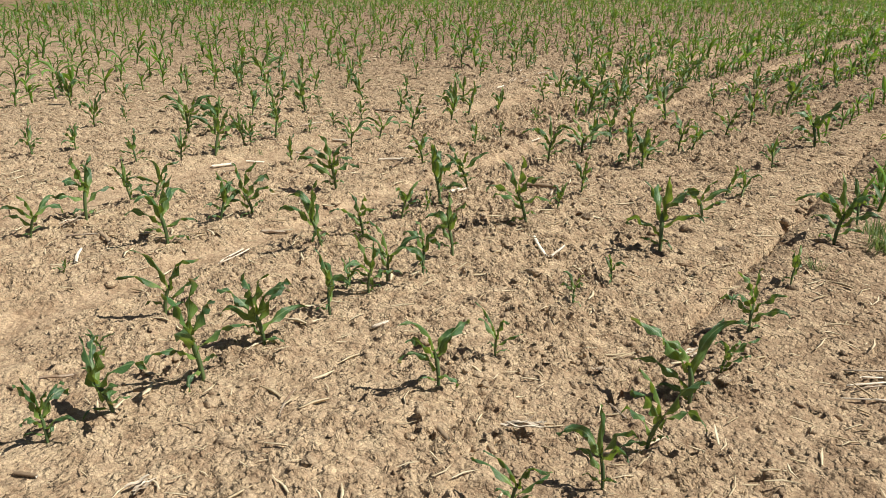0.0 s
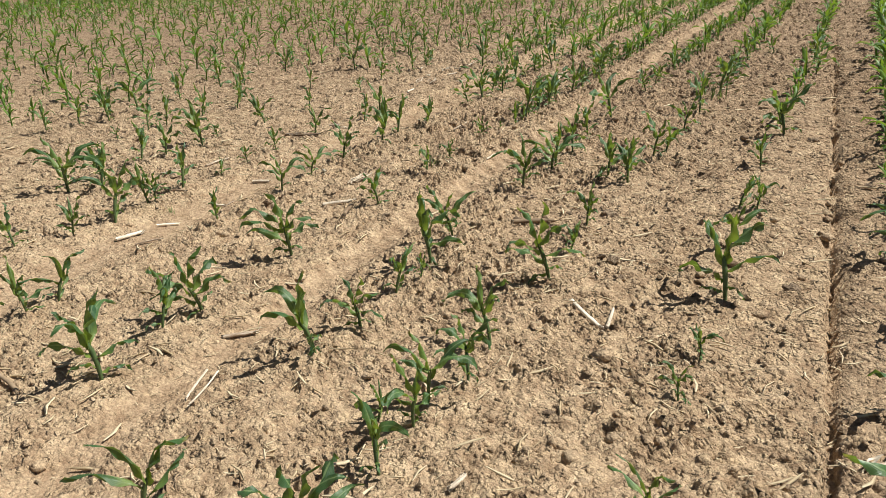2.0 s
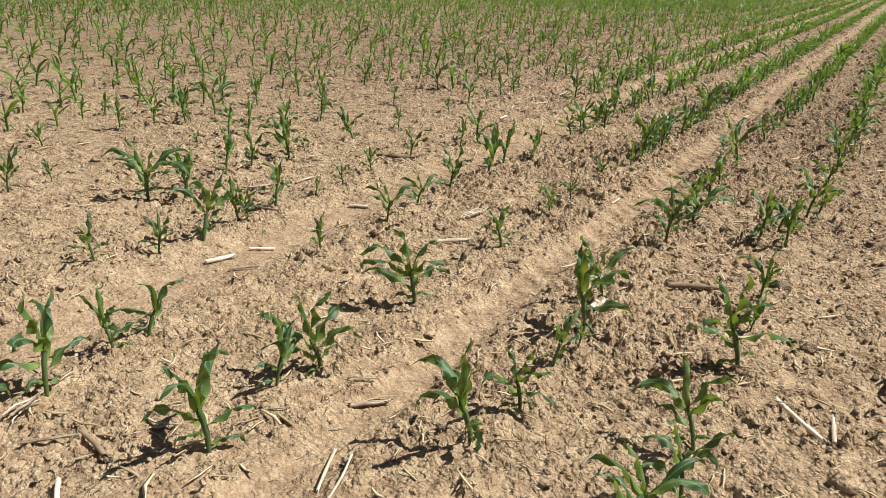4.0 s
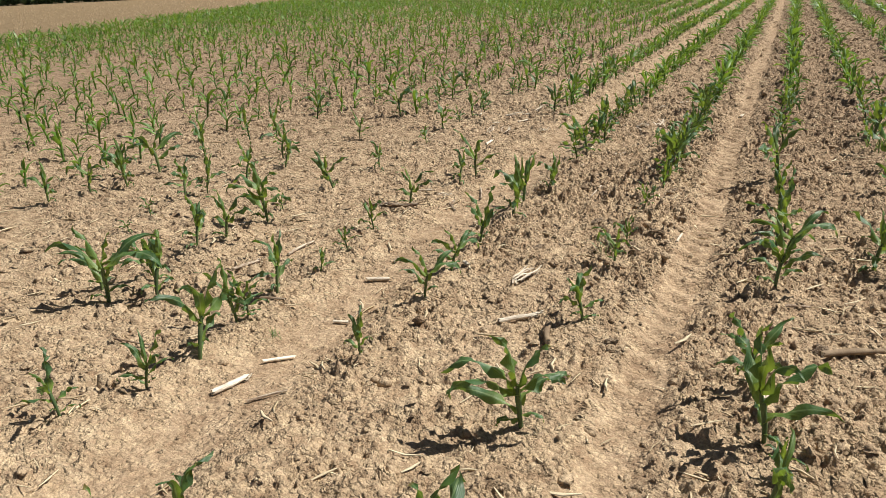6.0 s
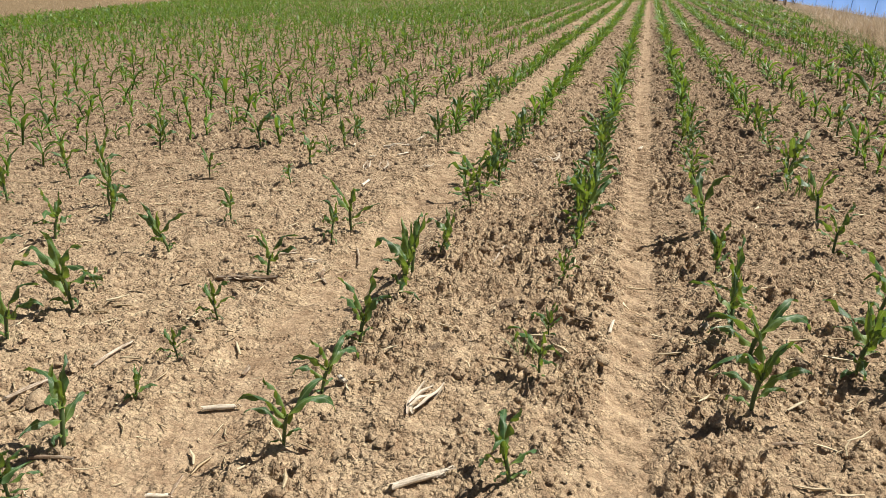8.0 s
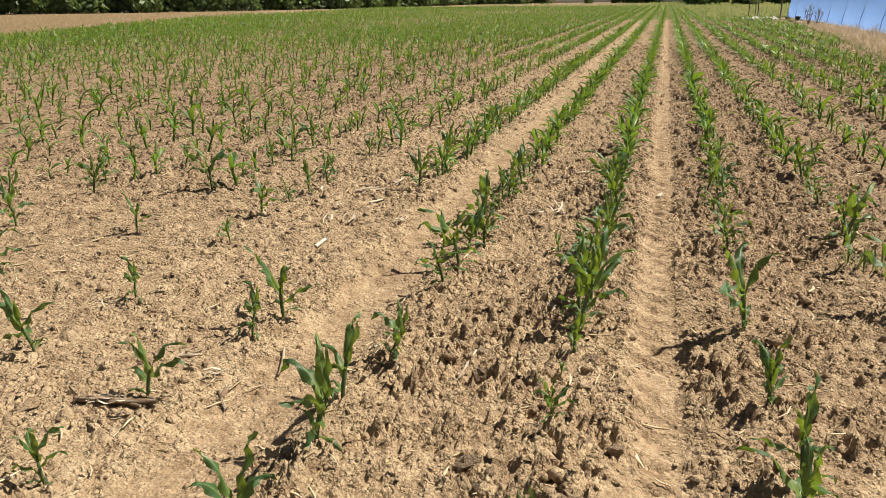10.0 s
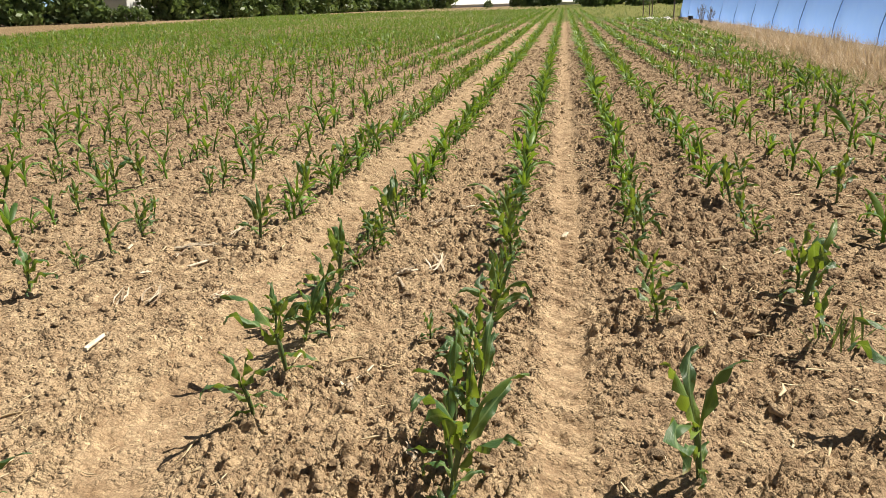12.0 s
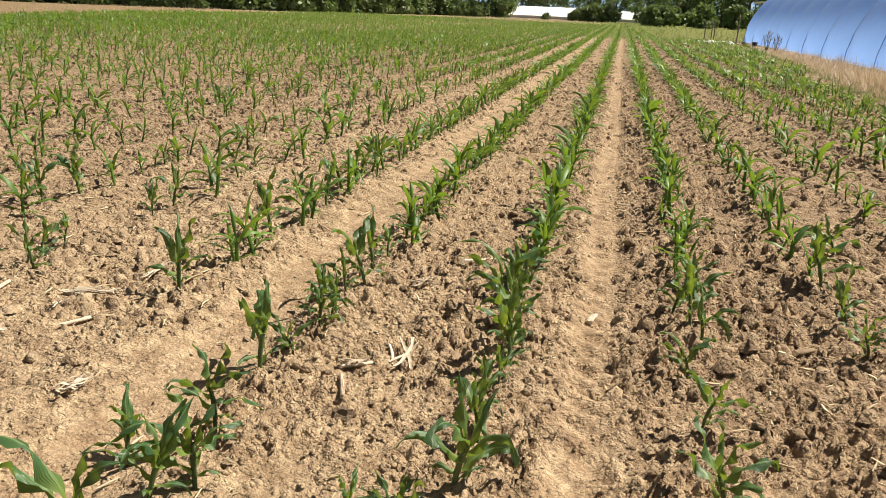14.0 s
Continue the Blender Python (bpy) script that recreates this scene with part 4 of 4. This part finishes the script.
# ---- weeds ----
def weed(x, y, size, blades, label, width=0.045):
    dice = random.Random(int(x * 100) + int(y * 1000))
    ob = tagged(new("weed"), label, "weed")
    for i in range(blades):
        off = Vector((dice.gauss(0, size * 0.3), dice.gauss(0, size * 0.3), 0))
        part("leaf", quad_mesh("leaf", *blade(dice, off, dice.uniform(0, 6.28), size * dice.uniform(0.4, 1.0), size * width, dice.uniform(40, 88), dice.uniform(10, 70), 2, 4), WEED), ob)
    ob.matrix_basis = Matrix.Translation((x, y, ground_at(x, y) - 0.004))


dice = random.Random(77)
for i in range(7):
    stalk_piece(-0.25 + dice.uniform(-0.09, 0.09), 3.0 + dice.uniform(-0.12, 0.12), dice.uniform(10, 80), dice.uniform(0.1, 0.26), 0.0035, STALK, "thin dry straw-coloured corn stem lying on soil")
weed(-0.58, 4.6, 0.16, 170, "low tangled grey-green weed in dry soil")
weed(-0.68, 4.85, 0.14, 120, "low tangled grey-green weed in dry soil")
weed(-2.25, 8.3, 0.2, 18, "tuft of narrow green weed leaves in soil", 0.08)
weed(-3.78, 5.35, 0.13, 26, "thin upright tuft of grassy weed")
weed(-0.8, 4.04, 0.09, 50, "low tangled grey-green weed in dry soil")
weed(-5.0, 4.0, 0.07, 22, "tiny tuft of dry green weed")


# ---- dry grass along the plastic tunnel ----
def make_dry_grass():
    dice = random.Random(51)
    shapes = [joined([blade(dice, (dice.gauss(0, 0.05), dice.gauss(0, 0.05), -0.02), dice.uniform(0, 6.28), dice.uniform(0.5, 1.05), 0.026, dice.uniform(35, 88), dice.uniform(10, 80), 1, 2) for _ in range(9)]) for _ in range(6)]
    rows = []
    while len(rows) < 3900:
        y = 11 + 49 * dice.random() ** 1.3
        low, high = 0.05 + 0.065 * y, 3.72
        x = dice.uniform(low, 5.2 if y < 18 else high)
        tall = (0.2 + 0.22 * step01(x, low, low + 1.0)) * dice.uniform(0.6, 1.25) * (1 + 0.9 * float(value_noise(np.array([x]), np.array([y]), 1.6, 81)[0]))
        rows.append((dice.randrange(6), x, y, 0, dice.uniform(0, 6.28), 1.1 * tall + 0.12, 1.1 * tall + 0.12, tall))
    rows = np.array(rows)
    rows[:, 3] = ground_height(rows[:, 1], rows[:, 2])
    tagged(new("dry_grass", quad_mesh("dry_grass", *strewn(shapes, rows), DRY_GRASS)), "tall dry straw-coloured grass beside the plastic tunnel", "grass", kind="stuff")
    rows = []
    while len(rows) < 700:
        y = 11 + 46 * dice.random() ** 1.2
        x = 0.0 + 0.065 * y + dice.gauss(0, 0.22)
        tall = dice.uniform(0.08, 0.28)
        rows.append((dice.randrange(6), x, y, 0, dice.uniform(0, 6.28), tall, tall, tall))
    while len(rows) < 1700:
        y, x = 60 + 90 * dice.random() ** 1.6, dice.uniform(0, 30)
        tall = dice.uniform(0.2, 0.6)
        rows.append((dice.randrange(6), x, y, 0, dice.uniform(0, 6.28), tall * 1.6, tall * 1.6, tall))
    while len(rows) < 4800:
        y = 56 + 128 * dice.random() ** 1.3
        x = dice.uniform(-38, 1)
        if y < 90 and x < -9:
            continue
        tall = dice.uniform(0.18, 0.42)
        rows.append((dice.randrange(6), x, y, 0, dice.uniform(0, 6.28), tall * 2.2, tall * 2.2, tall))
    rows = np.array(rows)
    rows[:, 3] = ground_height(rows[:, 1], rows[:, 2])
    tagged(new("green_grass", quad_mesh("green_grass", *strewn(shapes, rows), WEED)), "low green and yellowing grass at the field edge", "grass", kind="stuff")
    rows = []
    while len(rows) < 1600:
        y = 20 + 110 * dice.random()
        x = -21.5 - 0.33 * y - 50 * dice.random() ** 1.8
        tall = dice.uniform(0.12, 0.4)
        rows.append((dice.randrange(6), x, y, 0, dice.uniform(0, 6.28), tall * 1.7, tall * 1.7, tall))
    rows = np.array(rows)
    rows[:, 3] = ground_height(rows[:, 1], rows[:, 2])
    tagged(new("stubble_grass", quad_mesh("stubble_grass", *strewn(shapes, rows), DRY_GRASS)), "short dry grass on the fallow strip", "grass", kind="stuff")


make_dry_grass()


# ---- plastic tunnel ----
def hoop_line(steps=22, width=4.2, height=3.8):
    """The tunnel's round cross-section, from one foot to the other."""
    pts = []
    for i in range(steps + 1):
        a = math.pi * i / steps
        c, s = math.cos(a), math.sin(a)
        pts.append((-width * c, height * s))
    return pts


def make_tunnel():
    base, first, last, gap = 7.95, 18.6, 58.2, 3.3
    tunnel = new("plastic_tunnel")
    tunnel.location = (base, first, 0)
    tagged(tunnel, "long arched greenhouse tunnel covered in blue plastic film", "greenhouse")
    section, bays, cuts = hoop_line(), round((last - first) / gap), 8
    verts, quads = [], []
    for j in range(cuts + 1):
        s = j / cuts
        puff = 0.24 * math.sin(math.pi * s) ** 0.7
        for px, pz in section:
            n = Vector((px / 4.2, 0, max(pz, 0) / 3.8))
            n = n.normalized() if n.length else n
            grow = puff * min(1, pz / 0.8)
            verts.append((px + n.x * grow, s * gap, pz + n.z * grow))
    m = len(section)
    for j in range(cuts):
        for i in range(m - 1):
            quads.append((j * m + i, j * m + i + 1, (j + 1) * m + i + 1, (j + 1) * m + i))
    panel = quad_mesh("panel", verts, quads, FILM)
    rib = quad_mesh("rib", *tube([(px * 1.006, 0, pz * 1.006) for px, pz in section], [0.014] * m, 6), HOOP)
    for b in range(bays):
        pane = part("panel", panel, tunnel)
        pane.location, pane.visible_shadow = (0, b * gap, 0), False
    for b in range(bays + 1):
        part("rib", rib, tunnel, "steel hoop").location = (0, b * gap, 0)
    for y in (0.0, bays * gap):
        bm = bmesh.new()
        bm.faces.new([bm.verts.new((px * 0.995, y, pz * 0.995)) for px, pz in section])
        part("end_wall", bm_mesh("end_wall", bm, FILM, False), tunnel, "flat end wall of blue film")
    board = quad_mesh("base_board", *tube([(-4.23, -0.05, 0.08), (-4.23, bays * gap + 0.05, 0.08)], [0.09, 0.09], 6), WOOD)
    part("base_board", board, tunnel, "dark board along the foot")


make_tunnel()


def stake(x, y, tall, radius=0.035):
    line = [(0, 0, -0.1), (0.004, 0, tall * 0.4), (-0.008, 0.005, tall * 0.8), (0, 0, tall)]
    ob = new("stake", quad_mesh("stake", *tube(line, [radius, radius, radius * 0.95, radius * 0.85], 8), WOOD))
    ob.location = (x, y, 0)
    tagged(ob, "dark wooden stake standing at the field's edge", "stake", "stakes beside the tunnel")


stake(1.96, 63.5, 1.25)
stake(2.25, 60.5, 1.3)
stake(2.2, 61.6, 1.2)
stake(3.45, 59.0, 1.75, 0.045)


def rubble(x, y, size, seed):
    v, f = lump_shape(seed)
    ob = new("rubble_stone", quad_mesh("rubble_stone", [(a * size, b * size, c * size * 0.6) for a, b, c in v], f, STONE, False))
    ob.location = (x, y, size * 0.3)
    tagged(ob, "pale grey stone lying at the field edge", "stone", "stones by the stakes")


dice = random.Random(61)
for i in range(14):
    rubble(1.5 + dice.uniform(-0.6, 1.4), 57.5 + dice.uniform(-1.5, 2.5), dice.uniform(0.08, 0.22), 20 + i)


# ---- trees and far buildings ----
def tree_shape(seed, tall, wide, low, clumps):
    dice = random.Random(seed)
    trunk = [tube([(0, 0, -0.2), (0.1, 0, tall * 0.3), (0, 0.1, tall * 0.75)], [tall * 0.028, tall * 0.022, tall * 0.008], 7, False)]
    for i in range(6):
        a, z = dice.uniform(0, 6.28), tall * dice.uniform(0.2, 0.6)
        trunk.append(tube([(0, 0, z), (math.cos(a) * wide * 0.3, math.sin(a) * wide * 0.3, z + tall * 0.1), (math.cos(a) * wide * 0.7, math.sin(a) * wide * 0.7, z + tall * 0.16)], [tall * 0.012, tall * 0.008, tall * 0.003], 5, False))
    boughs = []
    for i in range(34):
        a, e = dice.uniform(0, 6.28), dice.uniform(-1, 1)
        r = math.sqrt(1 - e * e) * dice.uniform(0.45, 1)
        boughs.append((math.cos(a) * r * wide, math.sin(a) * r * wide, low + (tall - low) * (0.5 + 0.48 * e), dice.uniform(0.22, 0.42) * wide))
    verts, quads = [], []
    for i in range(clumps):
        bx, by, bz, br = boughs[dice.randrange(34)]
        d = Vector((dice.gauss(0, 1), dice.gauss(0, 1), dice.gauss(0, 1))).normalized() * br * dice.uniform(0.6, 1.05)
        c = Vector((bx, by, bz)) + d
        if c.z < 0.15:
            continue
        u = Vector((dice.gauss(0, 1), dice.gauss(0, 1), dice.gauss(0, 1))).normalized()
        w = u.cross(Vector((dice.gauss(0, 1), dice.gauss(0, 1), dice.gauss(0, 1)))).normalized()
        s = dice.uniform(0.24, 0.52)
        n = len(verts)
        verts += [tuple(c - u * s), tuple(c + w * s * 0.55), tuple(c + u * s), tuple(c - w * s * 0.55)]
        quads.append((n, n + 1, n + 2, n + 3))
    return joined(trunk), (verts, quads)


def build_tree(seed, tall, wide, low, clumps, label):
    trunk, crown = tree_shape(seed, tall, wide, low, clumps)
    tree = tagged(new("tree"), label, "tree", "trees behind the field")
    part("trunk", quad_mesh("trunk", *trunk, BARK), tree)
    part("crown", quad_mesh("crown", *crown, TREE_LEAF), tree)
    return tree


KINDS = [build_tree(s, tall, wide, low, 1600, "dark green leafy tree at the edge of the field") for s, tall, wide, low in ((1, 11, 4.6, 0.2), (2, 9, 4.0, 0.1), (3, 13, 5.2, 0.4))]
BUSHES = [build_tree(s, tall, wide, low, 850, "round green bush behind the field") for s, tall, wide, low in ((5, 3.6, 2.5, -0.3), (6, 3.0, 2.3, -0.3))]
places = [[], []]
edge = [(-150.0, 62.0), (-76.0, 100.0), (-62.0, 112.0), (-52.0, 140.0), (-46.0, 190.0), (-30.0, 200.0)]
for (xa, ya), (xb, yb) in zip(edge, edge[1:]):
    steps = round(math.hypot(xb - xa, yb - ya) / 2.6)
    for i in range(steps):
        if -66.0 < xa + (xb - xa) * i / steps < -61.0:
            continue
        places[1].append((xa + (xb - xa) * i / steps + dice.uniform(-1, 1), ya + (yb - ya) * i / steps + dice.uniform(-3, -1)))
        if i % 2:
            continue
        places[0].append((xa + (xb - xa) * i / steps + dice.uniform(-1, 1), ya + (yb - ya) * i / steps + dice.uniform(0, 3)))
for x, y in ((-37, 250), (-33, 246), (-29, 252), (-25.5, 247), (-20, 251), (-14, 240), (-10.5, 243), (-6, 250), (-1, 248), (1.5, 196), (5, 190), (7, 199), (9, 196), (11, 201), (13, 188), (15, 200), (17, 192), (20, 199), (22, 190), (27, 192), (33, 194)):
    places[0].append((x, y))
for x, y in ((-6.8, 190), (1.0, 150), (3.4, 152), (9.8, 150), (8.5, 149), (15, 152), (19, 150), (24, 151), (-13, 189), (-10, 188)):
    places[1].append((x, y))
low_hedge = [(-20.5, 191), (-14.6, 189), (-12.6, 192), (-11.0, 190)] + [(-46 + 2.1 * i, 187 + dice.uniform(-1, 1)) for i in range(6)] + [(-66.5 + 1.5 * i, 106 + 0.9 * i) for i in range(5)]
places[1] += low_hedge
for kinds, spots in zip((KINDS, BUSHES), places):
    for i, (x, y) in enumerate(spots):
        m = pose(x, y, 0, 0, 0, dice.uniform(0, 360))
        if i < len(kinds):
            kinds[i].matrix_basis = m
        else:
            s = dice.uniform(0.8, 1.2) * (0.5 if (x, y) in low_hedge else 1.0)
            copy_thing(kinds[i % len(kinds)], m).scale = (s, s, s)


def far_shed(x, y, wide, deep, eave, ridge):
    """A long low white building with a pitched roof."""
    shed = new("white_shed")
    shed.location = (x, y, 0)
    tagged(shed, "long low white building beyond the field", "building", "white buildings beyond the field")
    bm = bmesh.new()
    bmesh.ops.create_cube(bm, size=1)
    for v in bm.verts:
        v.co = ((v.co.x) * wide, v.co.y * deep, (v.co.z + 0.5) * eave)
    part("wall", bm_mesh("wall", bm, WHITE_WALL, False), shed)
    w, d = wide / 2 + 0.3, deep / 2 + 0.3
    verts = [(-w, -d, eave), (w, -d, eave), (w, 0, ridge), (-w, 0, ridge), (w, d, eave), (-w, d, eave)]
    under = [(a, b, c + 0.12) for a, b, c in verts]
    quads = [(0, 1, 2, 3), (3, 2, 4, 5), (9, 8, 7, 6), (11, 10, 8, 9), (0, 6, 7, 1), (5, 4, 10, 11)]
    part("roof", quad_mesh("roof", verts + under, quads, WHITE_ROOF, False), shed, "white sheet roof")


far_shed(-26.5, 226, 20, 12, 0.6, 2.9)
far_shed(-4, 230, 8.5, 12, 0.6, 2.6)


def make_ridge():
    """A distant line of hills that closes the view behind the trees, with a blue glow in place of the low sky."""
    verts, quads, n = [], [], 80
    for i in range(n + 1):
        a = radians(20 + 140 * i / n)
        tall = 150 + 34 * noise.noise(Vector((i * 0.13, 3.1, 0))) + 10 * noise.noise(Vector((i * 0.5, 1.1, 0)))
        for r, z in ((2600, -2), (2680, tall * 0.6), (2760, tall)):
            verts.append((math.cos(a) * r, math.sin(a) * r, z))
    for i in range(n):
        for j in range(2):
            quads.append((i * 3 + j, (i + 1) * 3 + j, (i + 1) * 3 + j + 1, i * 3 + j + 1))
    tagged(new("backdrop", quad_mesh("backdrop", verts, quads, HILL_GLOW)), "blue distant hills beyond the fields, glowing in place of the low sky", "hills", kind="structure")


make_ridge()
far_shed(-73, 127, 9, 12, 4.2, 5.6)


def bucket(x, y):
    ob = tagged(new("bucket"), "black plastic bucket at the foot of the tunnel", "bucket")
    part("body", quad_mesh("body", *tube([(0, 0, 0), (0, 0, 0.02), (0, 0, 0.28), (0, 0, 0.29)], [0.10, 0.11, 0.14, 0.13], 14), RUBBER), ob)
    part("rim", quad_mesh("rim", *tube([(0, 0, 0.28), (0, 0, 0.31)], [0.15, 0.15], 14), RUBBER), ob)
    ob.location = (x, y, 0)


def tall_weed(x, y, tall, seed):
    """A dead upright weed with a branching head."""
    dice = random.Random(seed)
    pieces = []
    for i in range(9):
        a, lean = dice.uniform(0, 6.28), dice.uniform(0.05, 0.3)
        top = Vector((math.cos(a) * lean * tall, math.sin(a) * lean * tall, tall * dice.uniform(0.7, 1.0)))
        pieces.append(tube([(0, 0, -0.03), top * 0.5, top], [0.012, 0.009, 0.004], 5, False))
        for j in range(4):
            s = dice.uniform(0.5, 0.95)
            b = dice.uniform(0, 6.28)
            pieces.append(tube([top * s, top * s + Vector((math.cos(b) * 0.06, math.sin(b) * 0.06, 0.08)), top * s + Vector((math.cos(b) * 0.09, math.sin(b) * 0.09, 0.17))], [0.006, 0.007, 0.003], 4, False))
    ob = new("dead_weed", quad_mesh("dead_weed", *joined(pieces), STALK_DARK))
    ob.location = (x, y, ground_at(x, y))
    tagged(ob, "tall dead brown weed beside the tunnel", "weed")


def canopy(x, y):
    """A small open shelter: a flat white roof on posts."""
    ob = tagged(new("open_shelter"), "small open shelter with a flat white roof", "shelter")
    ob.location = (x, y, 0)
    bm = bmesh.new()
    bmesh.ops.create_cube(bm, size=1)
    for v in bm.verts:
        v.co = (v.co.x * 2.0, v.co.y * 3.0, v.co.z * 0.10 + 2.65 + 0.08 * v.co.x)
    part("roof", bm_mesh("roof", bm, WHITE_ROOF, False), ob, "flat white sheet roof")
    for px in (-0.85, 0.85):
        for py in (-1.3, 1.3):
            part("post", quad_mesh("post", *tube([(px, py, -0.1), (px, py, 2.6)], [0.05, 0.05], 6), WOOD), ob)


bucket(3.56, 52.6)
tall_weed(3.2, 46.5, 1.0, 1)
tall_weed(3.35, 45.2, 0.85, 2)
canopy(6.3, 66.0)
